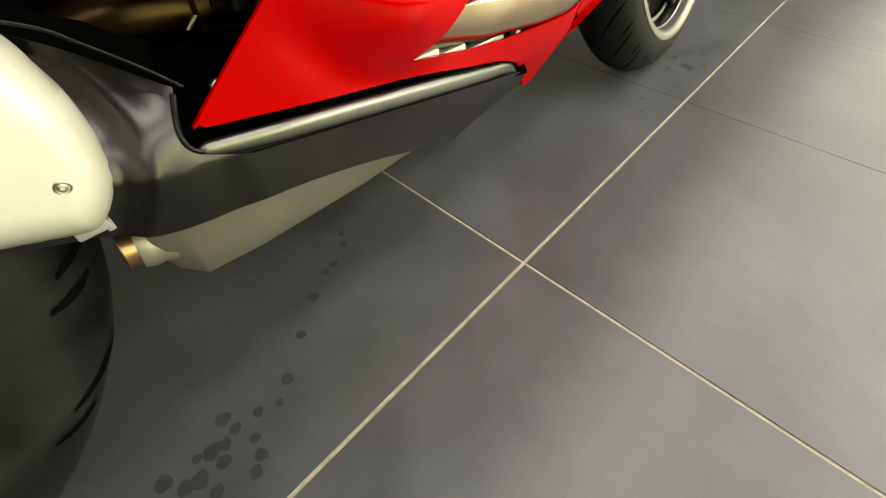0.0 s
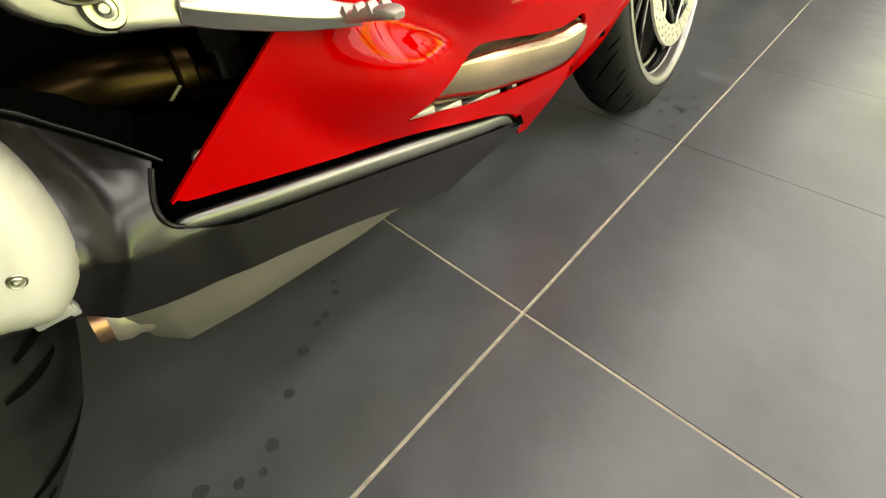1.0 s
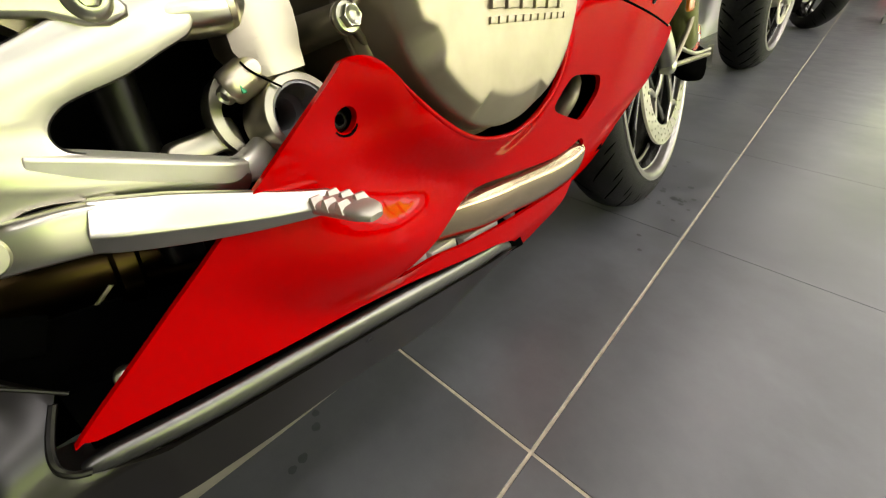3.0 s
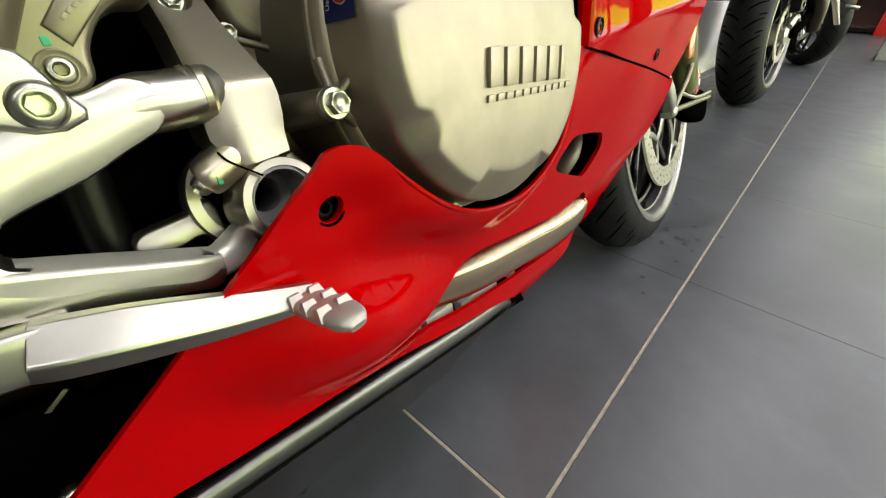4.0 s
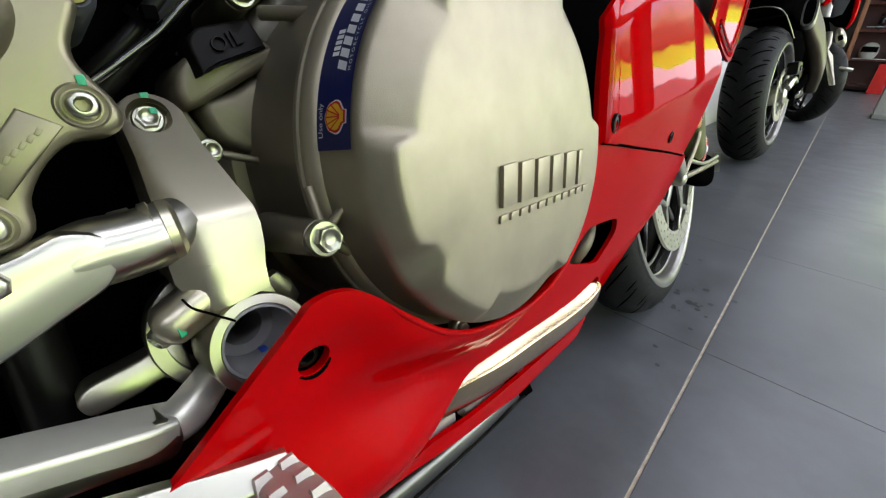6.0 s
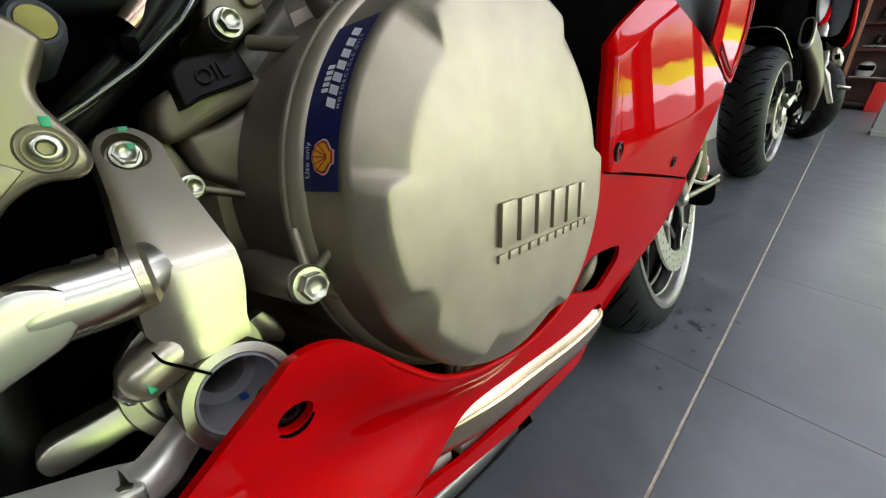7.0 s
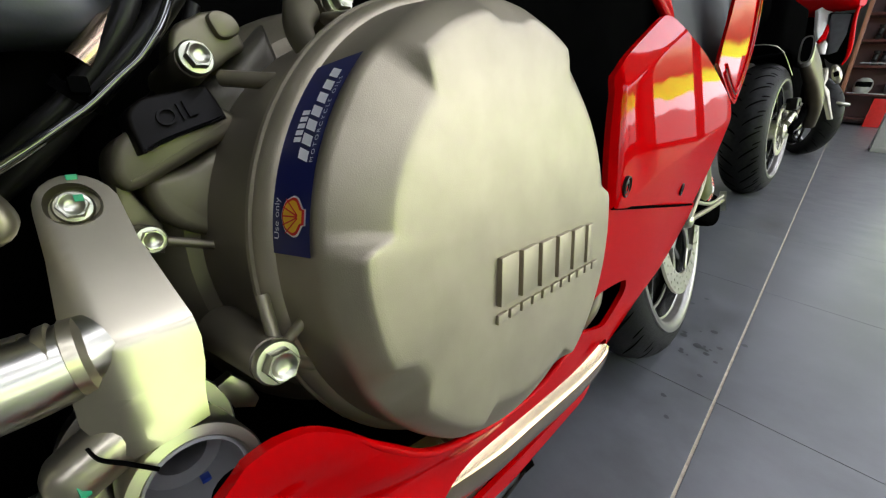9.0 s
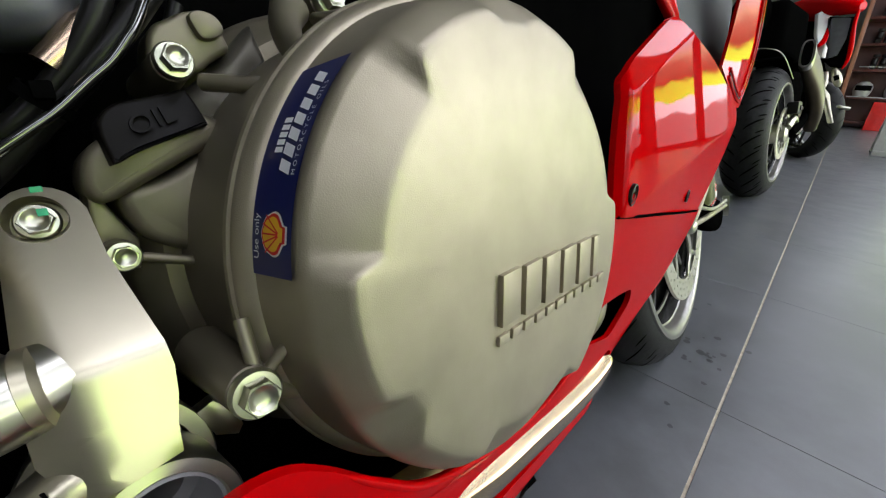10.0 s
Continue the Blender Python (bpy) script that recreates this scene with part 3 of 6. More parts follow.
outer = spline([(0.504, 0.538), (0.560, 0.521), (0.630, 0.4990), (0.680, 0.4872), (0.702, 0.4885), (0.715, 0.514), (0.7235, 0.554), (0.714, 0.597), (0.676, 0.659)], 5)
outer += spline([(0.523, 0.718), (0.514, 0.642), (0.511, 0.600), (0.510, 0.579)], 4)
strip = bevelled(part("upper_fairing", sheet(outer, [], strip_surface, 0.004, 0.012), M_RED, bike, "glossy red upper fairing with grooved edge"), 0.0015, 3)
for off, rad, material in ((0.0075, 0.0022, M_RED), (0.0125, 0.0010, M_BLACK), (0.0175, 0.0020, M_RED)):
    rim = [(0.560 - 0.3 * off, 0.521 + off), (0.630 - 0.3 * off, 0.499 + off), (0.678 - 0.4 * off, 0.488 + off), (0.697 - 1.2 * off, 0.490 + off), (0.714 - 1.7 * off, 0.514 + 0.4 * off), (0.7235 - 1.7 * off, 0.554), (0.714 - 1.7 * off, 0.597 - 0.4 * off), (0.676 - 1.6 * off, 0.659 - off)]
    part("edge_bead", tube([(strip_surface(f, u) + 0.0004, f, u) for f, u in rim], rad, 8, 5), material, strip)
part("fairing_stay", sweep([(0.150, 0.250, 0.548), (0.150, 0.240, 0.562), (0.150, 0.224, 0.572), (0.150, 0.205, 0.585)], [(0.006, 0.004), (0.0075, 0.004), (0.010, 0.004), (0.014, 0.004)], (1, 0, 0), 3.5, 16), M_RED, upper, "red stay above the side panel")
# grey inner panel and black radiator shroud seen between the fairings
part("inner_panel", sheet([Vector((0.355, 0.55, 0)), Vector((0.365, 0.596, 0)), Vector((0.38, 0.76, 0)), Vector((0.78, 0.80, 0)), Vector((0.70, 0.635, 0)), Vector((0.62, 0.562, 0)), Vector((0.56, 0.535, 0)), Vector((0.48, 0.510, 0))], [], lambda f, u: 0.118 - 0.10 * (u - 0.56), 0.004, 0.03), M_GREYPANEL, bike, "matte dark grey inner panel")
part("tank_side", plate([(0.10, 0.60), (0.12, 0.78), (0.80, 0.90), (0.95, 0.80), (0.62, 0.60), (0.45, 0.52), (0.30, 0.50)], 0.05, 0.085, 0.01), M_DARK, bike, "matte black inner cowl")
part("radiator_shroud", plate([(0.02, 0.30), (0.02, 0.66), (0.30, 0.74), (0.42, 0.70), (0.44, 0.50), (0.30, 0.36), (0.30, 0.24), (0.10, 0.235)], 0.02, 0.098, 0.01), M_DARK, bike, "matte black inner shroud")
# duct hose end seen through the opening of the fairing
part("duct_elbow", sweep([(0.104, 0.120, 0.300), (0.122, 0.122, 0.325), (0.130, 0.133, 0.340), (0.122, 0.160, 0.351)], [(0.012, 0.011), (0.0075, 0.009), (0.0065, 0.008), (0.009, 0.007)], (1, 0, 0), 2.4, 16), M_CAST, bike, "grey cast elbow inside the opening")

# bronze header shield in the slot
SHIELD = [(-1.0, -0.30), (-0.96, -0.16), (-0.44, 0.90), (-0.36, 0.99), (-0.26, 0.97), (0.05, 0.80), (0.32, 0.58), (0.54, 0.30), (0.68, -0.02), (0.70, -0.5), (0.5, -1.0), (-0.9, -1.0)]
bevelled(part("header_shield", sweep([(0.090, -0.150, 0.2880), (0.099, -0.10, 0.2860), (0.107, -0.05, 0.2830), (0.112, 0.00, 0.2765), (0.112, 0.05, 0.2710), (0.112, 0.10, 0.2655), (0.112, 0.14, 0.2640), (0.112, 0.166, 0.2665), (0.111, 0.176, 0.2690)],
                                     [(0.024, 0.017), (0.027, 0.0175), (0.030, 0.018), (0.032, 0.0185), (0.032, 0.0185), (0.032, 0.0185), (0.032, 0.0185), (0.032, 0.0185), (0.029, 0.017)], (1, 0, 0), 3.6, 32, 7, True, SHIELD), M_BRONZE, bike, "satin bronze exhaust header shield", 24), 0.0012, 3, 20)
for f0, f1, u0, u1 in ((-0.104, -0.066, 0.2560, 0.2660), (-0.060, -0.030, 0.2500, 0.2600), (-0.020, 0.030, 0.2440, 0.2530), (0.052, 0.060, 0.2400, 0.2500)):
    part("slot_clip", box(0.092, 0.1075, f0, f1, u0 - 0.001, u1 - 0.001, 0.001), M_WHITE, bike, "silver-white clip in the slot")
part("slot_floor", box(0.05, 0.099, -0.12, 0.20, 0.222, 0.250, 0.003), M_DARK, bike)


# black silencer cover, and its upper chamfer with the reflection painted on in silver-grey
def chamfer_line(f):
    return 0.277 - 0.185 * (f + 0.289)


EDGE_U = hermite([-0.36, -0.323, -0.294, -0.230, -0.159, -0.065, -0.025, 0.035, 0.097, 0.125], [0.251, 0.234, 0.230, 0.221, 0.197, 0.161, 0.147, 0.152, 0.160, 0.162])
EDGE_R = hermite([-0.36, -0.323, -0.294, -0.230, -0.159, -0.065, -0.025, 0.035, 0.097, 0.125], [0.108, 0.112, 0.120, 0.120, 0.100, 0.074, 0.062, 0.060, 0.060, 0.060])
ARC_F = hermite([0.24, 0.261, 0.275, 0.290, 0.302, 0.316, 0.328, 0.337, 0.345, 0.40], [-0.336, -0.322, -0.3155, -0.3095, -0.308, -0.310, -0.313, -0.3155, -0.325, -0.39])


def cover_surface(f, u):
    """Side face from the chamfer down to the lower edge; behind it a shoulder that turns in and a groove along the mudguard shell."""
    cl = chamfer_line(f)
    d = cl - u
    top_r = side_r(cl) + 0.008
    face = top_r + (EDGE_R(f) - top_r) * max(0, d) / max(0.01, cl - EDGE_U(f))
    r = face - 0.011 * step(0.009, -0.002, d)
    back = step(-0.262, -0.300, f)
    rear = min(0.130, face) - 0.97 * ease(u - 0.292, 0.012) - 0.20 * (f + 0.300) - 0.011 * step(0.002, -0.014, f - ARC_F(u))
    return r * (1 - back) + back * rear


outer = spline([(-0.262, 0.262), (-0.284, 0.271), (-0.2925, 0.279), (-0.2925, 0.288), (-0.287, 0.298), (-0.281, 0.308)], 4)
outer += spline([(-0.2835, 0.3100), (-0.3015, 0.3258), (-0.314, 0.3362), (-0.325, 0.3440), (-0.37, 0.375)], 4)
outer += spline([(-0.42, 0.36), (-0.42, 0.30), (-0.385, 0.268), (-0.350, 0.246), (-0.323, 0.234), (-0.294, 0.230), (-0.230, 0.221), (-0.159, 0.197), (-0.110, 0.178), (-0.065, 0.161), (-0.048, 0.157), (-0.023, 0.1445), (0.0, 0.147), (0.035, 0.152), (0.080, 0.158), (0.108, 0.161)], 4)
outer += spline([(0.118, 0.166), (0.100, 0.184), (0.075, 0.196), (0.040, 0.2055), (-0.10, 0.2315)], 4)
CUTS = [((0, -0.289, 0.277 - d), (0, 0.185, 1)) for d in (0.006, 0.009, 0.012, 0.015, 0.018)]
cover = bevelled(part("silencer_cover", sheet(outer, [], cover_surface, 0.004, 0.005, CUTS), M_SHROUD, bike, "satin black silencer cover"), 0.0012, 2)
line = []
for f in (-0.2885, -0.280, -0.24, -0.18, -0.12, -0.06, 0.0, 0.04):
    u = chamfer_line(f) - 0.0030
    line.append((cover_surface(f, u - 0.0086) - 0.0046, f, u))
line += [(cover_surface(f, u - 0.004) - 0.0035, f, u) for f, u in ((0.062, 0.2005), (0.073, 0.1930))]
part("chamfer_sheen", sweep(line, [(0.0024, 0.0022), (0.0050, 0.0040), (0.0066, 0.0046), (0.0076, 0.0050), (0.0080, 0.0052), (0.0080, 0.0052), (0.0078, 0.0052), (0.0070, 0.0048), (0.0050, 0.0040), (0.0018, 0.0018)], (1, 0, 0), 2.3, 20, 6), M_CHAMFER_SHEEN, cover, "chamfer of the black cover, its reflection coloured silver-grey", 60)

part("cover_lip", tube([(cover_surface(f, u) + 0.0004, f, u) for f, u in ((-0.2860, 0.2735), (-0.2905, 0.2770), (-0.2928, 0.2830), (-0.2915, 0.2900), (-0.2880, 0.2970), (-0.2830, 0.3050))], 0.0016, 8, 4), M_BLACK, cover, "rounded black lip round the panel corner")
# silencer under the cover, with its burnt outlet
bm = bmesh.new()
rings = []
for f, lo_r, lo_u in ((-0.338, 0.050, 0.190), (-0.334, 0.052, 0.176), (-0.318, 0.052, 0.157), (-0.27, 0.052, 0.1525), (-0.21, 0.054, 0.153), (-0.15, 0.052, 0.151), (-0.10, 0.048, 0.151), (-0.055, 0.040, 0.152)):
    ut = EDGE_U(f) + 0.004
    tr = EDGE_R(f) - 0.008
    mid = (lo_r * 0.5 + tr * 0.5, lo_u * 0.5 + ut * 0.5 - 0.003)
    rings.append([bm.verts.new((r, f, u)) for r, u in ((tr, ut), mid, (lo_r + 0.002, lo_u + 0.003), (lo_r - 0.003, lo_u), (lo_r - 0.03, lo_u - 0.004), (lo_r - 0.06, lo_u + 0.03), (tr - 0.06, ut + 0.01))])
for r0, r1 in zip(rings, rings[1:]):
    for k in range(7):
        bm.faces.new([r0[k], r0[(k + 1) % 7], r1[(k + 1) % 7], r1[k]])
bm.faces.new(rings[0][::-1])
bm.faces.new(rings[-1])
sil = bevelled(part("silencer", bm, M_SILENCER, bike, "titanium-grey angular silencer body", 30), 0.002, 3, 25)
part("outlet_ring", lathe([(0, 0.0150), (0, 0.0172), (0.007, 0.0192), (0.013, 0.0180), (0.019, 0.0196), (0.026, 0.0186), (0.032, 0.0160), (0.0, 0.0150), (0.012, 0.0135)], (0.060, -0.347, 0.2140), (0, 1, -0.20), 28), M_SILENCER, sil, "wrinkled steel outlet ring")
part("outlet_pipe", lathe([(-0.008, 0.0136), (-0.008, 0.0152), (0.02, 0.0152), (0.02, 0.0), (0.002, 0.0)], (0.060, -0.347, 0.2140), (0, 1, -0.20), 24), M_COPPER, sil, "copper-tinted outlet pipe")
# plate added to close the gap; its black stands for the shade inside
part("gap_filler", plate([(-0.286, 0.262), (-0.284, 0.296), (-0.10, 0.262), (0.075, 0.228), (0.090, 0.190), (-0.10, 0.220)], 0.050, 0.096, 0.002), M_DARK, bike, "added black plate that keeps the gap behind the cover dark")
bm = box(0.00, 0.070, -0.32, 0.06, 0.255, 0.33, 0.012)
part("silencer_core", bm, M_DARK, bike)

# pale rounded mudguard shell with its screw
shell_line = spline([(-0.3245, 0.322), (-0.3245, 0.308), (-0.3265, 0.294), (-0.3315, 0.2790), (-0.3405, 0.2670), (-0.352, 0.2605), (-0.369, 0.2650), (-0.42, 0.285), (-0.47, 0.315), (-0.53, 0.39), (-0.47, 0.45), (-0.40, 0.430), (-0.348, 0.385), (-0.3310, 0.350), (-0.3270, 0.335)], 5, True)


def shell_surface(f, u):
    d = 1.0
    for p, q in zip(shell_line, shell_line[1:] + shell_line[:1]):
        e = Vector((q.x - p.x, q.y - p.y))
        t = min(1, max(0, ((f - p.x) * e.x + (u - p.y) * e.y) / max(e.length_squared, 1e-12)))
        d = min(d, math.hypot(f - p.x - e.x * t, u - p.y - e.y * t))
    t = min(1, d / 0.020)
    return 0.116 + 0.031 * math.sqrt(1 - (1 - t) ** 2)


shell = part("mudguard_shell", sheet(shell_line, [], shell_surface, 0.030, 0.0032), M_WHITE, bike, "pale rounded mudguard shell with one screw", 70)
SCR = shell_surface(-0.350, 0.292)
part("shell_screw", join(lathe([(-0.003, 0.0034), (0.0008, 0.0034), (0.0012, 0.0030), (0.0006, 0.0024), (0.0002, 0.0022)], (SCR - 0.0006, -0.350, 0.292), (1, 0, -0.1), 24), capbolt((SCR - 0.0006, -0.350, 0.292), (1, 0, -0.1), 0.0023, 0.0014)), M_STEEL, shell, "small steel socket screw")
part("shell_clip", join(box(0.112, 0.126, -0.362, -0.346, 0.258, 0.264, 0.001), box(0.115, 0.124, -0.349, -0.345, 0.2555, 0.262, 0.001)), M_LINER, shell, "broken clear plastic clip")

# ---- clutch cover ----
CF, CU = -0.022, 0.443


def dip(deg, lo, hi, soft=3.6):
    d = (deg - lo) % 360
    span = (hi - lo) % 360
    if d > 180 + span / 2:
        d -= 360
    return step(-soft, soft, d) * step(span + soft, span - soft, d)


def scallop(deg):
    return max(dip(deg, 128.5, 170, 2.6), 0.80 * dip(deg, 200.5, 212, 3), dip(deg, 242, 292, 3), dip(deg, 3, 59, 3), 0.42 * dip(deg, 84, 99, 3.5))


def ring_at(deg, radius, r):
    a = radians(deg)
    return (r, CF + radius * math.cos(a), CU + radius * math.sin(a))


def cover_profile(deg):
    """(radius, r) from the middle of the face out and down to the flange."""
    s = scallop(deg)
    edge = 0.0802 - 0.0092 * s
    rim, low = 0.0868 - 0.0006 * s, 0.1688 - 0.0018 * s
    fall = (0.1764 - low) / (rim - edge)
    return [(0.0, 0.1775), (edge * 0.35, 0.1774), (edge * 0.7, 0.1771), (edge - 0.004, 0.1768), (edge - 0.0014, 0.17665), (edge, 0.1762), (edge + 0.0014, 0.1763 - 0.0014 * fall),
            (edge + (rim - edge) * 0.55, 0.1764 - fall * (rim - edge) * 0.55), (rim, low), (0.0880, 0.1668 - 0.0012 * s), (0.0887, 0.1640), (0.0891, 0.1600), (0.0903, 0.1525), (0.0916, 0.1446)]


bm = bmesh.new()
SEG = 240
rows = None
cols = []
for k in range(SEG):
    deg = k * 360 / SEG
    cols.append([bm.verts.new(ring_at(deg, rad, r)) for rad, r in cover_profile(deg)])
for k in range(SEG):
    a, b = cols[k], cols[(k + 1) % SEG]
    for i in range(len(a) - 1):
        bm.faces.new([a[i], a[i + 1], b[i + 1], b[i]])
bmesh.ops.remove_doubles(bm, verts=bm.verts, dist=1e-6)
clutch = part("clutch_cover", bm, M_COVER, bike, "champagne-grey cast clutch cover with scalloped rim", 30)
# wall below with its raised band and flange
part("raised_band", lathe([(0.1455, 0.0905), (0.1450, 0.0922), (0.1438, 0.0936), (0.1420, 0.0949), (0.1402, 0.0956), (0.1392, 0.0957), (0.1384, 0.0965), (0.1366, 0.0968), (0.1352, 0.0962), (0.1345, 0.0948)], (0, CF, CU), (1, 0, 0), 120), M_COVER, clutch, "cast raised band round the cover", 25)
part("cover_wall", lathe([(0.1347, 0.0950), (0.120, 0.0946), (0.100, 0.0944), (0.060, 0.0944)], (0, CF, CU), (1, 0, 0), 120), M_COVER_SHADED, clutch, "cast wall below the band", 25)

# embossed maker's mark as plain raised blocks: six tall, then a row of small ones
for k in range(6):
    f0 = -0.0490 + k * 0.0143
    u0 = 0.4195 - 0.0008 * k
    bm = box(0.1762, 0.1797, 0, 0.0112 if k < 5 else 0.0055, 0, 0.0185, 0.0005)
    for v in bm.verts:
        v.co.y += f0 + 0.16 * v.co.z
        v.co.z += u0
    part("embossed_block", bm, M_LETTER, clutch)
for k in range(11):
    f0 = -0.0505 + k * 0.0081
    u0 = 0.4125 - 0.0003 * k
    bm = box(0.1762, 0.1787, 0, 0.0062, 0, 0.0036, 0.0004)
    for v in bm.verts:
        v.co.y += f0 + 0.25 * v.co.z
        v.co.z += u0
    part("embossed_bar", bm, M_LETTER, clutch)

# navy sticker bent round the wall
ST0, ST1 = 134.0, 172.2


def wall_point(s, w, lift=0.0):
    """s: 0 at the sticker's lower end, 1 at its upper end; w: 0 at the flange edge, 1 at the face edge."""
    deg = ST1 + (ST0 - ST1) * s
    r = 0.1455 + w * 0.0178
    rad = 0.0914 - (r - 0.1455) * 0.145 + lift
    return Vector(ring_at(deg, rad, r))


bm = bmesh.new()
grid = [[bm.verts.new(wall_point(i / 24 * (0.975 + 0.075 * j / 4), j / 4, 0.0006)) for j in range(5)] for i in range(25)]
for i in range(24):
    for j in range(4):
        bm.faces.new([grid[i][j], grid[i + 1][j], grid[i + 1][j + 1], grid[i][j + 1]])
sticker = part("oil_sticker", bm, M_STICKER, clutch, "navy blue oil sticker with white and yellow print")
ST_LEN = 0.0905 * radians(ST1 - ST0)
ST_W = 0.0178


def on_sticker(bm, s_mm, w_mm, lift=0.0009):
    """Lay an xy drawing on the sticker: x runs up it, y towards the flange."""
    for v in bm.verts:
        s, w = (s_mm + v.co.x) / ST_LEN, (w_mm + -v.co.y) / ST_W
        v.co = wall_point(s, w, lift)
    return bm


part("print_words", on_sticker(letters("Use only", 0.0034), 0.0042, 0.0036), M_INK_W, sticker)
part("print_words", on_sticker(letters("MOTORCYCLE OILS", 0.0021, 0.0, 1.55), 0.0265, 0.0163), M_INK_W, sticker)


def flat_bar(x0, x1, y0, y1, slant=0.0):
    bm = bmesh.new()
    vs = [bm.verts.new((x + slant * y, y, 0)) for x, y in ((x0, y0), (x0 + (x1 - x0) / 3, y0), (x0 + (x1 - x0) * 2 / 3, y0), (x1, y0), (x1, y1), (x0 + (x1 - x0) * 2 / 3, y1), (x0 + (x1 - x0) / 3, y1), (x0, y1))]
    bm.faces.new([vs[0], vs[1], vs[6], vs[7]])
    bm.faces.new([vs[1], vs[2], vs[5], vs[6]])
    bm.faces.new([vs[2], vs[3], vs[4], vs[5]])
    return bm


for k in range(5):
    part("print_bar", on_sticker(flat_bar(0.0021 * k, 0.0021 * k + 0.0015, 0, 0.0034), 0.0325, 0.0086), M_INK_W, sticker)
for k in range(7):
    part("print_bar", on_sticker(flat_bar(0.0044 * k, 0.0044 * k + 0.0031, 0, 0.0046, 0.30), 0.0265, 0.0139), M_INK_W, sticker)


def fan(radius, n=28):
    bm = bmesh.new()
    pts = []
    for k in range(n + 1):
        a = radians(-25 + 230 * k / n)
        rad = radius * (1 + 0.05 * abs(math.sin(k / n * math.pi * 5)))
        pts.append((rad * math.cos(a), rad * math.sin(a)))
    pts += [(-radius * 0.45, -radius * 0.75), (-radius * 0.40, -radius * 1.0), (radius * 0.40, -radius * 1.0), (radius * 0.45, -radius * 0.75)]
    c = bm.verts.new((0, 0, 0))
    vs = [bm.verts.new((x, y, 0)) for x, y in pts]
    for k in range(len(vs)):
        bm.faces.new([c, vs[k], vs[(k + 1) % len(vs)]])
    return bm


part("print_badge", on_sticker(fan(0.0056), 0.0112, 0.0106, 0.0008), M_INK_W, sticker)
part("print_badge", on_sticker(fan(0.0051), 0.0112, 0.0106, 0.0010), M_INK_R, sticker)
part("print_badge", on_sticker(fan(0.0043), 0.0112, 0.0106, 0.0012), M_INK_Y, sticker)
for k in range(-2, 3):
    part("print_ray", on_sticker(moved(flat_bar(0.0006, 0.0078, -0.00022, 0.00022), pose(0, 0, 0, 0, 0, 90 + k * 19)), 0.0112, 0.0138, 0.0014), M_INK_R, sticker)

# bolts with cast bosses and ribs round the cover
for f, u, r, name in ((-0.122, 0.425, 0.154, "low"), (-0.106, 0.520, 0.0995, "up"), (-0.046, 0.545, 0.105, "top"), (-0.1345, 0.4605, 0.098, "mid")):
    rf = {"low": 0.0070, "top": 0.0070, "up": 0.0060, "mid": 0.0050}[name]
    bolt = part("flange_bolt", hexbolt((r - 0.003, f, u), (1, 0, 0.05), rf, rf * 0.73, 0.0062), M_STEEL, bike, "zinc-plated flanged hexagon bolt")
    part("bolt_boss", lathe([(-0.05, rf * 1.3), (-0.004, rf * 1.0), (-0.0035, rf * 0.9), (-0.0032, 0)], (r - 0.001, f, u), (1, 0, 0.05), 24), M_CAST, bike)
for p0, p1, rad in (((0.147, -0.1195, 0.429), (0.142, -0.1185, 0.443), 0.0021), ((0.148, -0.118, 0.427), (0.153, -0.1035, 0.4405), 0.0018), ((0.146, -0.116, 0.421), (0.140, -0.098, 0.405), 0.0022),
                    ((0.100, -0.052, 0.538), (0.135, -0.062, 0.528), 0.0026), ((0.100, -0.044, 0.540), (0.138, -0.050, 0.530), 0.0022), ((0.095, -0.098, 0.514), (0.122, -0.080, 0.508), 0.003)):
    part("casting_rib", tube([p0, tuple((a + b) / 2 for a, b in zip(p0, p1)), p1], rad, 10, 3), M_COVER_SHADED, bike)

# engine cases behind the cover
part("engine_case", lathe([(0.02, 0.112), (0.060, 0.112), (0.070, 0.108), (0.078, 0.100), (0.080, 0.09)], (0, CF, CU), (1, 0, 0), 72), M_CAST, bike, "rough grey cast engine case", 25)
# the block's deep shade is put into its near-black colour
part("engine_block", plate([(-0.16, 0.36), (-0.155, 0.44), (-0.14, 0.50), (-0.11, 0.56), (0.02, 0.60), (0.12, 0.58), (0.13, 0.40), (0.05, 0.30), (-0.08, 0.31)], 0.0, 0.055, 0.012, 3), M_DARK, bike, "engine block, deep shade put into its near-black colour")
# oil filler neck and cap
part("filler_boss", plate([tuple(p)[:2] for p in spline([(-0.1375, 0.4890), (-0.1383, 0.4825), (-0.1344, 0.4775), (-0.1229, 0.4820), (-0.1090, 0.4885), (-0.0985, 0.4935), (-0.0950, 0.4998), (-0.1000, 0.5040), (-0.1120, 0.5050), (-0.1290, 0.4985), (-0.1350, 0.4940)], 4, True)], 0.055, lambda f, u: 0.0935 + 0.1 * (f + 0.115), 0.0035, 3), M_CAST, bike, "cast oil filler neck")
part("case_shoulder", plate([tuple(p)[:2] for p in spline([(-0.130, 0.480), (-0.126, 0.464), (-0.113, 0.456), (-0.1085, 0.460), (-0.096, 0.496), (-0.103, 0.491), (-0.116, 0.484)], 4, True)], 0.050, lambda f, u: 0.090 + 0.12 * (f + 0.115), 0.004, 3), M_CAST, bike, "smooth cast shoulder")
part("case_web", plate([(-0.137, 0.486), (-0.127, 0.463), (-0.129, 0.452), (-0.141, 0.458)], 0.055, 0.080, 0.002), M_CAST, bike)
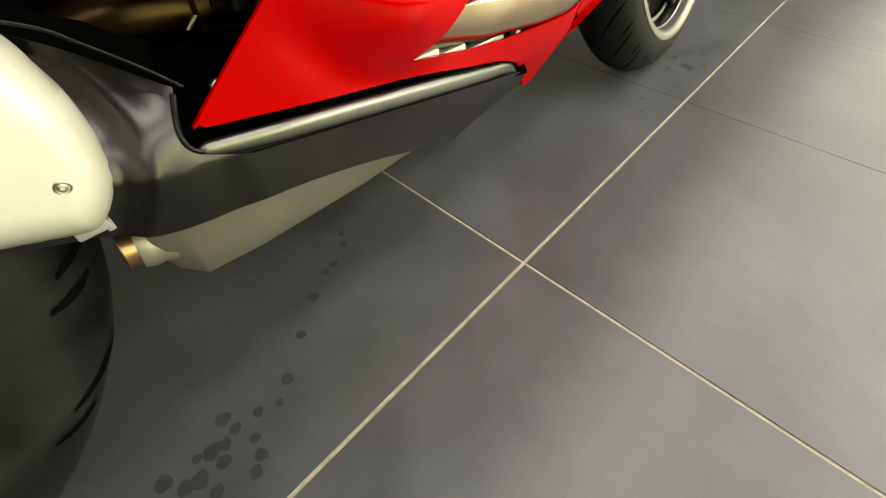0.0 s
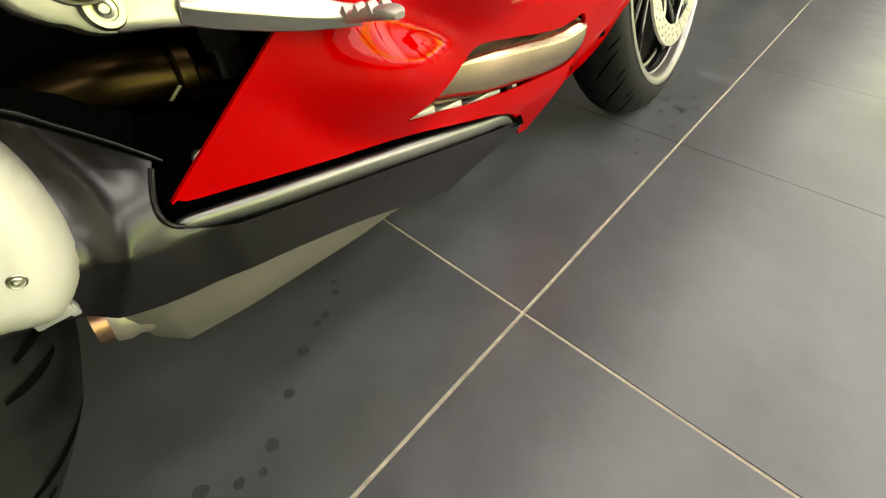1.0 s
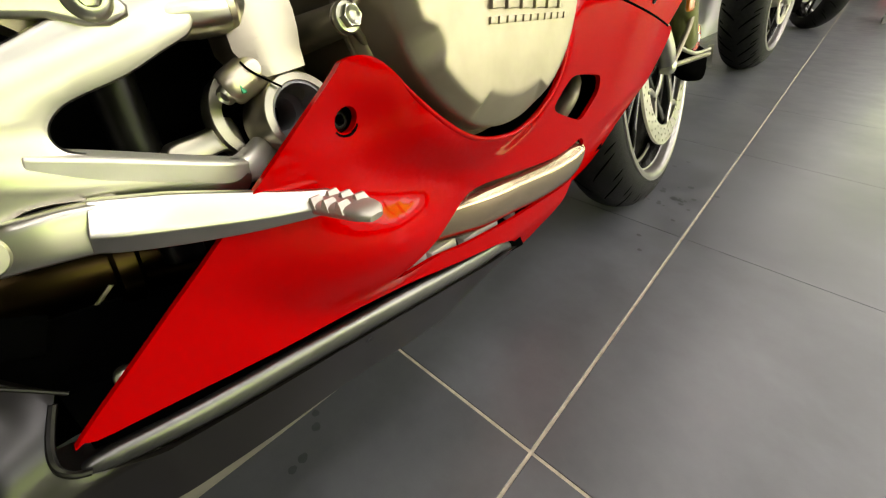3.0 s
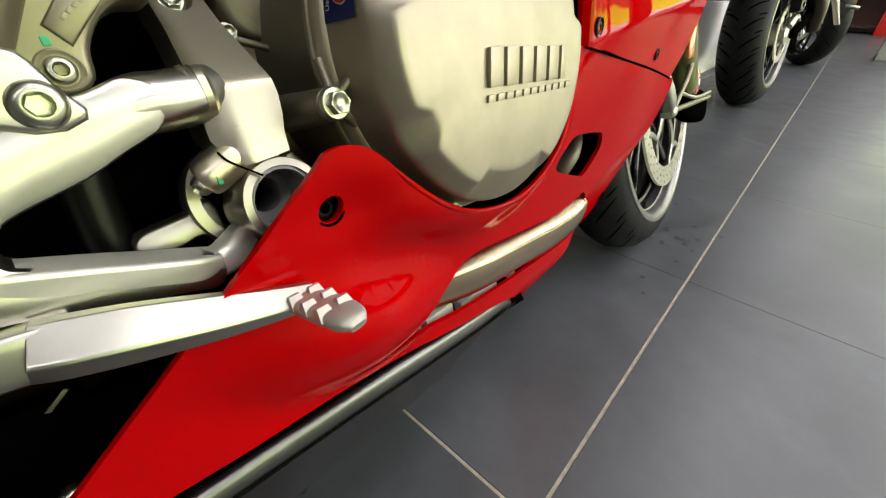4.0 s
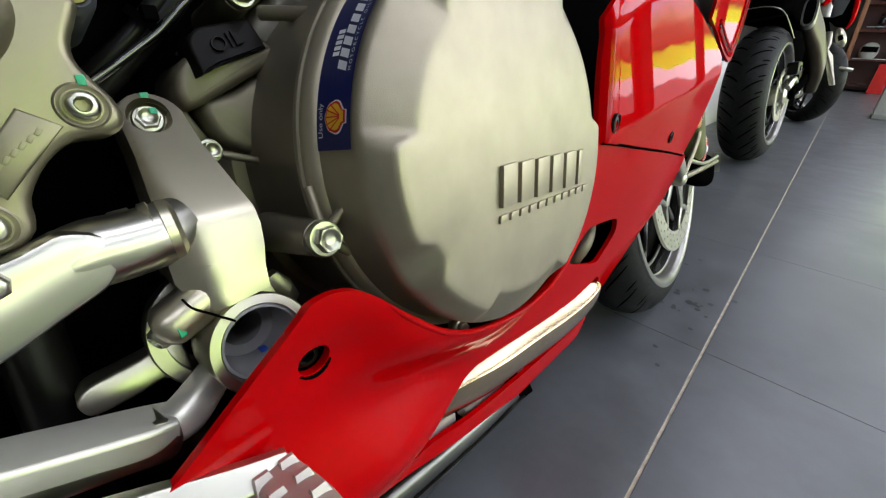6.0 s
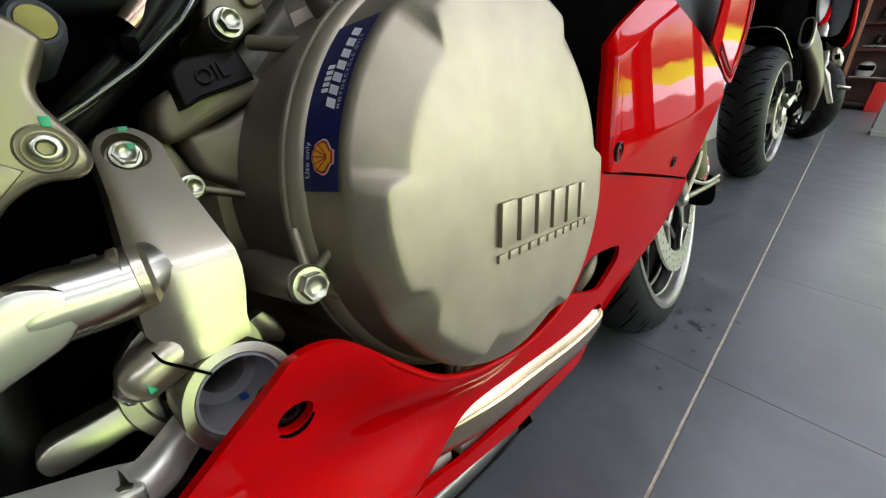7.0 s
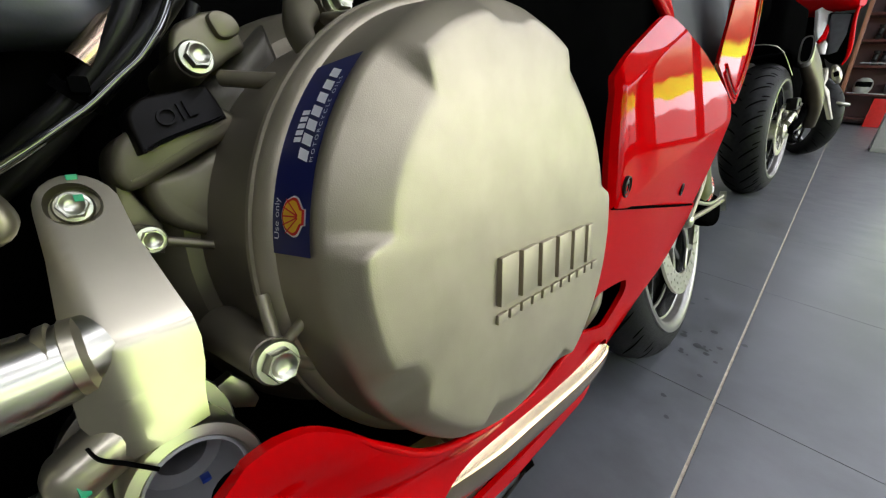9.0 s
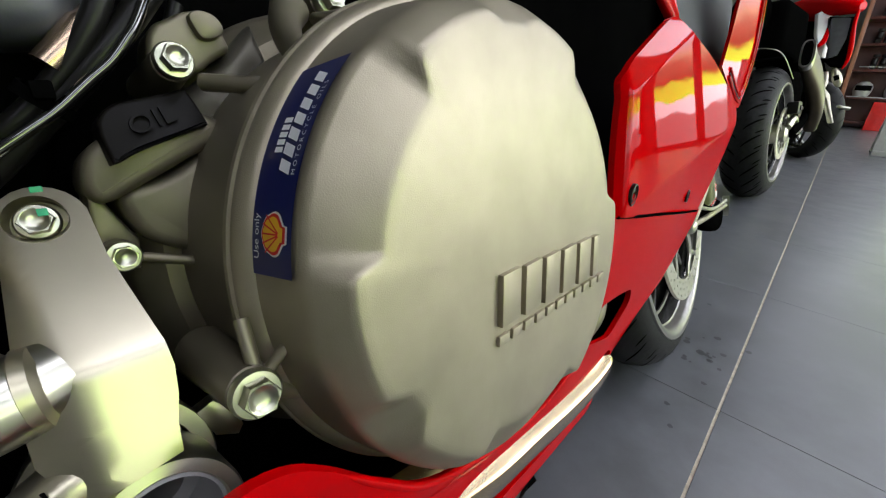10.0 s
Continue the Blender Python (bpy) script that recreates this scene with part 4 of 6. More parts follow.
# recess shade beside the cover is put into this web's dark colour
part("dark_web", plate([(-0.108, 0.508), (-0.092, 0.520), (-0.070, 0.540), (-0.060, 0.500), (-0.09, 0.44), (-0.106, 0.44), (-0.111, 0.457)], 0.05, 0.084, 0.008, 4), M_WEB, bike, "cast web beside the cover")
cap_line = [tuple(q)[:2] for q in spline([(-0.1309, 0.5012), (-0.1262, 0.5066), (-0.1198, 0.5085), (-0.1089, 0.5109), (-0.1045, 0.5118), (-0.1028, 0.5090), (-0.1007, 0.5003), (-0.1022, 0.4990), (-0.1119, 0.4957), (-0.1225, 0.4923), (-0.1294, 0.4890), (-0.1306, 0.4905)], 3, True)]
cap = part("oil_cap", plate(cap_line, lambda f, u: 0.082 + 0.35 * (0.5 - u), lambda f, u: 0.0985 + 0.35 * (0.5 - u), 0.0014, 3), M_CAP, bike, "black plastic oil filler cap")
bm = letters("OIL", 0.0092, 0.0011)
for v in bm.verts:
    x, y = v.co.x, v.co.y
    f, u = -0.1232 + 0.95 * x - 0.16 * y, 0.4968 + 0.33 * x + 0.86 * y
    v.co = Vector((0.0987 + 0.35 * (0.5 - u) + v.co.z, f, u))
part("cap_letters", bm, M_CAP, cap, "raised letters")
# sheet tab behind the upper bolt
tab = part("cast_tab", plate([tuple(p)[:2] for p in spline([(-0.110, 0.521), (-0.1095, 0.529), (-0.1065, 0.534), (-0.101, 0.537), (-0.096, 0.5395), (-0.090, 0.5405), (-0.0855, 0.5385), (-0.0835, 0.532), (-0.083, 0.5275), (-0.089, 0.524), (-0.097, 0.519)], 4, True)], 0.070, 0.086, 0.0022, 3), M_CAST, bike, "grey cast lug behind the bolt")
part("raised_pad", plate([tuple(p)[:2] for p in spline([(-0.0955, 0.5375), (-0.0915, 0.5395), (-0.0865, 0.5380), (-0.0845, 0.5335), (-0.0880, 0.5305), (-0.0925, 0.5300), (-0.0945, 0.5330)], 3, True)], 0.083, 0.0895, 0.0012, 2), M_CAST, tab)
part("guide_rod", tube([(0.092, -0.1310, 0.4590), (0.094, -0.121, 0.4555), (0.095, -0.1115, 0.4520)], 0.0018, 10), M_CAST, bike, "thin grey rod beside the bolt")
# broad rib from the top bolt down to the raised band
part("casting_rib", sweep([(0.103, -0.064, 0.540), (0.112, -0.072, 0.530), (0.124, -0.0765, 0.519), (0.136, -0.0775, 0.510)], [(0.0075, 0.006), (0.0050, 0.006), (0.0035, 0.005), (0.0028, 0.004)], (1, 0, 0), 2.2, 14), M_CAST, bike)

SCREW_AT = (0.147, -0.0545, 0.3520)
# ---- pivot clamp arm, footrest bracket and brake pedal ----


def arc(cf, cu, rad, a0, a1, n=10):
    return [(cf + rad * math.cos(radians(a0 + (a1 - a0) * k / n)), cu + rad * math.sin(radians(a0 + (a1 - a0) * k / n))) for k in range(n + 1)]


# arm: sloping upper plate down to the ridge, upright lower cheek to the clamp
left = [(-0.1602, 0.474), (-0.1612, 0.462), (-0.1632, 0.4475), (-0.1640, 0.4385), (-0.1660, 0.4280), (-0.1665, 0.4190), (-0.1635, 0.4120), (-0.1585, 0.4070)]
right = [(-0.1400, 0.478), (-0.1388, 0.464), (-0.1364, 0.4500), (-0.1345, 0.4395), (-0.1343, 0.4325), (-0.1355, 0.4250), (-0.1378, 0.4170), (-0.1388, 0.4090), (-0.147, 0.4080)]
outline = arc(-0.1495, 0.4745, 0.0108, 180, 15) + right[1:] + left[::-1][:-1]
dense = []
for a, b in zip(outline, outline[1:] + outline[:1]):
    dense += [Vector((a[0] + (b[0] - a[0]) * k / 3, a[1] + (b[1] - a[1]) * k / 3, 0)) for k in range(3)]
bolt_hole = [Vector((-0.1507 + 0.0072 * math.cos(k * math.tau / 24), 0.4757 + 0.0060 * math.sin(k * math.tau / 24), 0)) for k in range(24)]


def arm_surface(f, u):
    """The plate slopes back above the ridge; below it the cheek turns in at its rear."""
    d = u - 0.4385
    low = step(0.441, 0.434, u)
    return 0.128 - 0.92 * ease(d, 0.0016) + 0.19 * ease(-d, 0.0016) - 0.62 * low * ease(-0.1565 - f, 0.0014) - 0.8 * (1 - low) * ease(-0.1590 - f, 0.0012)


arm = bevelled(part("pivot_arm", sheet(dense, [bolt_hole], arm_surface, 0.022, 0.004, [((0, -0.15, 0.4385 + k), (0, 0, 1)) for k in (-0.0025, -0.0015, -0.0007, 0, 0.0007, 0.0015, 0.0025)]), M_FRAME, bike, "satin bronze-grey forged pivot arm"), 0.0034, 4)
SEAT = arm_surface(-0.1507, 0.4757)
BOLT_AXIS = (1, -0.10, 0.24)
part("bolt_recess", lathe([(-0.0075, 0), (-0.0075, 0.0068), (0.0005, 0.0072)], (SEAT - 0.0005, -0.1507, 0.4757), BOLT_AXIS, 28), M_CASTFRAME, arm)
part("arm_bolt", hexbolt((SEAT - 0.0052, -0.1505, 0.4748), BOLT_AXIS, 0.0054, 0.0043, 0.0052), M_STEEL, arm, "zinc hexagon bolt with green paint mark")
part("bolt_mark", moved(box(-0.0012, 0.0012, -0.0011, 0.0011, 0, 0.0003, 0.0001), Matrix.Translation(Vector((SEAT + 0.0001, -0.1489, 0.4778))) @ Vector(BOLT_AXIS).to_track_quat("Z", "Y").to_matrix().to_4x4()), M_GREEN, arm)
part("paint_mark", box(arm_surface(0, 0.484) - 0.0012, arm_surface(0, 0.484) + 0.0004, -0.150, -0.147, 0.4825, 0.4853, 0.0003), M_GREEN, arm)
# split clamp ring with its liner and deep bore
RF, RU = -0.1470, 0.3885
ring = part("clamp_ring", lathe([(-0.030, 0.0168), (-0.030, 0.0190), (-0.0012, 0.0196), (0.0, 0.0190), (0.0004, 0.0156), (-0.0005, 0.0150), (-0.022, 0.0148)], (0.1350, RF, RU), (1, 0, 0.17), 64), M_SATIN, bike, "split clamp ring on a hollow pivot", 30)
part("bore_liner", lathe([(0.1325, 0.0150), (0.1327, 0.0138), (0.118, 0.0134), (0.110, 0.0132), (0.1095, 0.0085), (0.090, 0.0080)], (0, RF, RU), (1, 0, 0), 48), M_LINER, ring, "grey plastic liner of the bore")
part("bore_end", lathe([(0.088, 0.0), (0.088, 0.0085), (0.1090, 0.0086)], (0, RF, RU), (1, 0, 0), 32), M_DARK, ring)
part("paint_mark", box(0.1125, 0.1165, RF + 0.0025, RF + 0.0055, RU - 0.0126, RU - 0.0112, 0.0003), M_BLUE, ring)
lug = part("clamp_lug", sweep([(0.1215, -0.1530, 0.4120), (0.1225, -0.1600, 0.4100), (0.1230, -0.1665, 0.4075), (0.1232, -0.1725, 0.4050), (0.1230, -0.1738, 0.4044)], [(0.0080, 0.0090), (0.0084, 0.0090), (0.0082, 0.0086), (0.0078, 0.0080), (0.0064, 0.0066)], (1, 0, 0), 2.2, 24), M_FRAME, bike, "clamp barrel with green-marked screw")
part("clamp_slit", sweep([(0.1292, -0.1665, 0.4142), (0.1318, -0.1650, 0.4110), (0.1330, -0.1605, 0.4070), (0.1358, -0.1545, 0.4020)], [(0.0004, 0.0012)] * 4, (1, 0, 0), 3, 8), M_DARK, lug, "black clamp slit")
part("clamp_screw", lathe([(-0.004, 0.0040), (0.0, 0.0044), (0.0030, 0.0040), (0.0042, 0.0028), (0.0030, 0.0022), (0.0030, 0)], (0.1245, -0.1742, 0.4034), (0.35, -0.85, -0.35), 20), M_STEEL, lug, "plated clamp screw")
part("paint_mark", moved(box(-0.0005, 0.0005, -0.0012, 0.0012, -0.0022, 0.0022, 0.0003), pose(0.1308, -0.1700, 0.4045, 0, -8, 20)), M_GREEN, lug)
# second, wider ring behind with its curved tongue
back_ring = part("spacer_ring", lathe([(-0.016, 0.016), (-0.016, 0.0256), (-0.001, 0.0262), (0.0, 0.0256), (0.0004, 0.0206), (-0.010, 0.0196)], (0.105, -0.1530, 0.3910), (1, 0, 0.18), 56), M_SATIN, bike, "plain spacer ring")
part("stop_tongue", plate([tuple(p)[:2] for p in spline([(-0.168, 0.3915), (-0.1798, 0.3885), (-0.1904, 0.3872), (-0.1990, 0.3860), (-0.2030, 0.3825), (-0.2025, 0.3778), (-0.1990, 0.3754), (-0.1860, 0.3760), (-0.1775, 0.3772), (-0.168, 0.374)], 3, True)], 0.090, lambda f, u: 0.1015 - 0.24 * (u - 0.382), 0.0014, 3), M_SATIN, back_ring, "flat rounded stop tongue")
part("gasket_fin", plate([(-0.130, 0.402), (-0.124, 0.404), (-0.119, 0.398), (-0.1165, 0.389), (-0.119, 0.386), (-0.126, 0.390)], 0.098, 0.104, 0.001), M_SATIN, back_ring)

# forged footrest bracket: two bars meeting at the rear boss
FORGING = [(-0.1880, 0.4450), (-0.1945, 0.4432), (-0.200, 0.4415), (-0.215, 0.4385), (-0.235, 0.4300), (-0.270, 0.4170), (-0.300, 0.4120), (-0.298, 0.3830), (-0.289, 0.3731), (-0.2831, 0.3707), (-0.2776, 0.3671), (-0.2690, 0.3648), (-0.2615, 0.3668), (-0.2592, 0.3720), (-0.2580, 0.3795), (-0.2530, 0.3812), (-0.2430, 0.3800), (-0.222, 0.3735), (-0.200, 0.3668), (-0.1865, 0.3625), (-0.1810, 0.3660), (-0.1800, 0.3735), (-0.1835, 0.3775),
           (-0.190, 0.3792), (-0.2065, 0.3850), (-0.222, 0.3905), (-0.2330, 0.3948), (-0.2368, 0.3972), (-0.2381, 0.4008), (-0.2368, 0.4046), (-0.2325, 0.4085), (-0.226, 0.4112), (-0.209, 0.4158), (-0.196, 0.4212), (-0.1875, 0.4245), (-0.1825, 0.4270), (-0.1785, 0.4320), (-0.1770, 0.4360), (-0.1800, 0.4420)]
brk = part("footrest_bracket", plate([tuple(p)[:2] for p in spline([(a, b, 0) for a, b in FORGING], 3, True)], 0.119, lambda f, u: 0.1385 - 0.075 * (f + 0.25), 0.0024, 2), M_ALU, bike, "bright forged aluminium footrest bracket", 30)
part("bar_front", sweep([(0.1180, -0.1575, 0.4372), (0.1215, -0.166, 0.4362), (0.1228, -0.175, 0.4358), (0.1234, -0.183, 0.4358), (0.1240, -0.190, 0.4345), (0.1250, -0.200, 0.4310)], [(0.0104, 0.0100), (0.0106, 0.0102), (0.0107, 0.0104), (0.0107, 0.0104), (0.0098, 0.0100), (0.0080, 0.0080)], (1, 0, 0), 2.0, 32, 6), M_ALU, brk, "round front end of the upper bar")
LOWER_BAR = [(-1.0, -0.8), (-0.98, 0.50), (-0.80, 0.93), (-0.66, 1.0), (0.55, 0.78), (0.88, 0.42), (1.0, -0.8)]
bevelled(part("lower_bar", sweep([(0.1290, -0.250, 0.3915), (0.1285, -0.235, 0.3865), (0.1275, -0.220, 0.3813), (0.1265, -0.205, 0.3760), (0.1258, -0.190, 0.3712), (0.1254, -0.1815, 0.3695)], [(0.0088, 0.0100), (0.0090, 0.0102), (0.0089, 0.0103), (0.0086, 0.0103), (0.0082, 0.0100), (0.0072, 0.0086)], (1, 0, 0), 2.0, 16, 5, True, LOWER_BAR), M_BAR, brk, "faceted lower bar", 22), 0.0008, 2, 20)
part("lower_stub", sweep([(0.114, -0.162, 0.3768), (0.120, -0.170, 0.3740), (0.125, -0.179, 0.3712), (0.126, -0.190, 0.3715)], [(0.0058, 0.0066), (0.0064, 0.0070), (0.0068, 0.0072), (0.0054, 0.0052)], (1, 0, 0), 3.2, 24, 5), M_BAR, brk, "stub of the lower bar")
part("bar_collar", lathe([(-0.0105, 0.0100), (-0.0100, 0.0107), (-0.0046, 0.0108), (-0.0040, 0.0096), (-0.0026, 0.0094), (-0.0020, 0.0110), (0.0004, 0.0113), (0.0010, 0.0102), (0.0022, 0.0101), (0.0028, 0.0110), (0.0056, 0.0106), (0.0072, 0.0090)], (0.1205, -0.1655, 0.4366), (0.12, 1, 0.06), 40), M_FRAME, brk, "turned collar of the bar", 30)
boss_line = [(-0.2738 + 0.0142 * math.cos(a), 0.3895 + 0.0136 * math.sin(a)) for a in [math.tau * k / 14 for k in range(14)]]
bore = [Vector((-0.2740 + 0.0074 * math.cos(k * math.tau / 28), 0.3877 + 0.0074 * math.sin(k * math.tau / 28), 0)) for k in range(28)]
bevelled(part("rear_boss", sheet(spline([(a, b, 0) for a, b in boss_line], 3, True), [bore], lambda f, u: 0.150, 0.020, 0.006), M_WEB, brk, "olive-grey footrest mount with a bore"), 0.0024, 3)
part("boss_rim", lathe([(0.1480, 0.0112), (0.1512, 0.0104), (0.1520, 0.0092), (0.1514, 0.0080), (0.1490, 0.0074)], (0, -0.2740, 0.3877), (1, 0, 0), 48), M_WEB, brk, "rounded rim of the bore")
part("boss_thread", lathe([(0.1495 - 0.0011 * k, 0.0073 - 0.0009 * (k % 2)) for k in range(10)] + [(0.1385, 0.0)], (0, -0.2740, 0.3877), (1, 0, 0), 40), M_BUSH, brk, "ribbed brass-green bush in the bore")
part("lug_plate", plate([(-0.225, 0.462), (-0.2124, 0.4549), (-0.2099, 0.4538), (-0.2080, 0.4508), (-0.2050, 0.4438), (-0.2005, 0.4366), (-0.2014, 0.4335), (-0.2077, 0.4311), (-0.2147, 0.4315), (-0.2230, 0.4345), (-0.245, 0.436), (-0.26, 0.45), (-0.245, 0.465)], 0.128, 0.1385, 0.002, 3), M_ALU, brk, "bracket mounting lug")
part("lug_bolt", capbolt((0.1375, -0.2112, 0.4392), (1, 0, 0), 0.0072, 0.0050), M_STEEL, brk, "steel socket bolt")

# brake pedal with its toothed toe piece
PEDAL = [(-1.0, -0.8), (-0.95, -0.10), (0.15, 0.96), (0.30, 1.0), (0.98, 0.35), (1.0, -0.8)]
ped = part("brake_pedal", sweep([(0.1440, -0.2425, 0.3722), (0.1455, -0.2345, 0.3698), (0.148, -0.218, 0.3655), (0.151, -0.195, 0.3592), (0.154, -0.175, 0.3543), (0.156, -0.158, 0.3508)],
                                [(0.0092, 0.0068), (0.0098, 0.0068), (0.0100, 0.0064), (0.0088, 0.0058), (0.0070, 0.0050), (0.0055, 0.0045)], (1, 0, 0), 3.6, 28, 6, True, PEDAL), M_ALU, bike, "bright forged brake pedal", 22)
bevelled(part("pedal_heel", sweep([(0.1400, -0.232, 0.3690), (0.1398, -0.245, 0.3715), (0.1395, -0.256, 0.3725), (0.138, -0.268, 0.3730)], [(0.0092, 0.006), (0.0090, 0.006), (0.0085, 0.006), (0.0080, 0.006)], (1, 0, 0), 5.0, 24, 5), M_ALU, ped, "heel of the pedal"), 0.0008, 2)
bevelled(ped, 0.0012, 3, 20)
part("pedal_pivot", join(lathe([(0.128, 0.0078), (0.144, 0.0078), (0.1465, 0.0068), (0.1465, 0.0046), (0.145, 0.0042), (0.145, 0.0)], (0, -0.2697, 0.3742), (1, 0, 0), 36), lathe([(0.144, 0.0038), (0.1465, 0.0034), (0.147, 0.0022), (0.146, 0.0016), (0.146, 0)], (0, -0.2697, 0.3742), (1, 0, 0), 24)), M_ALU, ped, "pedal pivot with countersunk screw")
toe = part("toe_piece", sweep([(0.148, -0.1640, 0.3512), (0.155, -0.1632, 0.3512), (0.168, -0.1622, 0.3516), (0.181, -0.1612, 0.3518), (0.1885, -0.1606, 0.3512), (0.1925, -0.1603, 0.3496)], [(0.0060, 0.0036), (0.0078, 0.0034), (0.0084, 0.0034), (0.0082, 0.0034), (0.0070, 0.0030), (0.0036, 0.0018)], (0, 0, 1), 3.0, 24), M_TOE, ped, "toothed toe piece")
for i in range(3):
    for j in (-1, 1):
        x, y, z = 0.1595 + 0.0100 * i, -0.1630 + 0.0045 * j + 0.0006 * i, 0.3540 + 0.0002 * i
        bm = bmesh.new()
        lo = [bm.verts.new((x + sx * 0.0034, y + sy * 0.0036, z - 0.002)) for sx, sy in ((-1, -1), (1, -1), (1, 1), (-1, 1))]
        hi = [bm.verts.new((x + sx * 0.0008 - 0.0006, y + sy * 0.0024, z + 0.0028)) for sx, sy in ((-1, -1), (1, -1), (1, 1), (-1, 1))]
        bm.faces.new(hi)
        for k in range(4):
            bm.faces.new([lo[k], lo[(k + 1) % 4], hi[(k + 1) % 4], hi[k]])
        part("tooth", bm, M_TOE, toe)

# ---- frame casting with its bolts, upper rear ----
cast_out = [(-0.1650, 0.507), (-0.1655, 0.502), (-0.1690, 0.4950), (-0.1690, 0.489), (-0.1640, 0.480), (-0.1630, 0.4735), (-0.1670, 0.4695), (-0.1760, 0.4690), (-0.1840, 0.4640), (-0.1905, 0.4550), (-0.1925, 0.4460), (-0.1990, 0.4415), (-0.2080, 0.4435), (-0.222, 0.458), (-0.235, 0.485), (-0.205, 0.512), (-0.178, 0.514)]
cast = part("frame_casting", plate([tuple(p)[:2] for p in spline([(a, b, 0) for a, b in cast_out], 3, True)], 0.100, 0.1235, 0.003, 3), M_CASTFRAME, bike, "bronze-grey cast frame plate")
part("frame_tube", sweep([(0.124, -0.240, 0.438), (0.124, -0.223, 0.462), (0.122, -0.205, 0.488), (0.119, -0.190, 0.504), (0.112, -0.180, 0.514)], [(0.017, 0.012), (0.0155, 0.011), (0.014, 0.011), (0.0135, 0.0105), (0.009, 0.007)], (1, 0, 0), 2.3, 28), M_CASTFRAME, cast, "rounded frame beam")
part("cast_pocket", plate([(-0.1860, 0.4785), (-0.1778, 0.4730), (-0.1950, 0.4555), (-0.2005, 0.4620)], 0.118, 0.1250, 0.0008), M_CASTFRAME, cast, "recessed pad with worn cast marks")
for k in range(6):
    part("cast_mark", moved(box(0, 0.0004, -0.0006, 0.0006, -0.0011, 0.0011, 0.0001), pose(0.1249, -0.1940 + 0.0021 * k, 0.4640 + 0.0016 * k, -38, 0, 0)), M_CASTFRAME, cast)
for f, u in ((-0.1720, 0.4780), (-0.2010, 0.4490)):
    part("frame_bolt", capbolt((0.1232, f, u), (1, 0, 0.05), 0.0044, 0.0036), M_STEEL, cast, "domed socket bolt")
    part("bolt_seat", lathe([(-0.004, 0.0066), (0.0004, 0.0066), (0.0008, 0.0060), (0.0002, 0.0046)], (0.1232, f, u), (1, 0, 0), 28), M_CASTFRAME, cast)
for f, u in ((-0.1700, 0.4850), (-0.2010, 0.4575)):
    part("paint_mark", box(0.1235, 0.1241, f - 0.0012, f + 0.0010, u - 0.0014, u + 0.0014, 0.0002), M_GREEN, cast)

# black inner parts behind the bracket, on a sheet that stands for deep shade
part("dark_backing", sheet([Vector((-0.42, 0.24, 0)), Vector((-0.42, 0.60, 0)), Vector((-0.05, 0.60, 0)), Vector((-0.05, 0.25, 0))], [], lambda f, u: 0.045 + 0.012 * math.sin(14 * f) * math.cos(11 * u), 0.006, 0.02), M_DARK, bike, "near-black backing sheet for the unlit space behind the bracket")
part("shock_linkage", tube([(0.085, -0.212, 0.33), (0.085, -0.210, 0.37), (0.083, -0.206, 0.42)], 0.010, 16, 4), M_BLACK, bike, "black linkage rod")
part("linkage_nut", lathe([(-0.006, 0.0125), (0.006, 0.0125), (0.007, 0.010)], (0.085, -0.212, 0.352), (0, 0, 1), 6), M_BLACK, bike)
part("header_pipe", tube([(0.052, -0.300, 0.338), (0.060, -0.275, 0.340), (0.063, -0.24, 0.336), (0.062, -0.19, 0.322), (0.058, -0.13, 0.304)], 0.020, 24), M_PIPE, bike, "heat-browned exhaust pipe")
part("pipe_collar", lathe([(-0.006, 0.022), (-0.004, 0.0245), (0.004, 0.0245), (0.006, 0.022)], (0.063, -0.236, 0.3355), (0.02, 1, -0.15), 32), M_PIPE, bike)
part("heat_guard", sweep([(0.064, -0.40, 0.366), (0.070, -0.35, 0.352), (0.074, -0.31, 0.336), (0.076, -0.276, 0.318)], [(0.012, 0.003), (0.014, 0.003), (0.014, 0.003), (0.010, 0.003)], (1, 0, 0), 3.0, 20), M_DARK, bike, "black heat guard strip")
part("guard_edge", tube([(0.112, -0.345, 0.3600), (0.116, -0.3187, 0.3480), (0.118, -0.3059, 0.3370), (0.119, -0.2897, 0.3215), (0.119, -0.277, 0.3075)], 0.0009, 8), M_BLACK, bike)
part("dark_screw", capbolt((0.118, -0.259, 0.3010), (1, 0, 0), 0.005, 0.003), M_STEEL, bike)
part("shiny_tab", plate([(-0.2467, 0.3354), (-0.2449, 0.3343), (-0.2533, 0.3283), (-0.2551, 0.3292)], 0.0960, 0.0970, 0.0003), M_CAST, bike, "small bright tab")

pc = part("pivot_cap", lathe([(-0.03, 0.0075), (-0.003, 0.0070), (0.001, 0.0064), (0.002, 0.0054), (0.0015, 0.0045)], (0.114, -0.1640, 0.5110), (1, 0.1, 0.1), 40), M_HOSE, bike, "dark rubber-sleeved pivot housing")
part("cap_disc", lathe([(0.000, 0.0047), (0.0022, 0.0043), (0.0025, 0.0)], (0.114, -0.1640, 0.5110), (1, 0.1, 0.1), 36), M_BUSH, pc, "brassy yellow cap disc")
# hoses, cable tie and a plated connector
part("hose", tube([(0.060, -0.21, 0.455), (0.074, -0.165, 0.484), (0.082, -0.140, 0.506), (0.088, -0.120, 0.526), (0.088, -0.098, 0.552), (0.080, -0.07, 0.585)], 0.0042, 14), M_BLACK, bike, "black rubber hose")
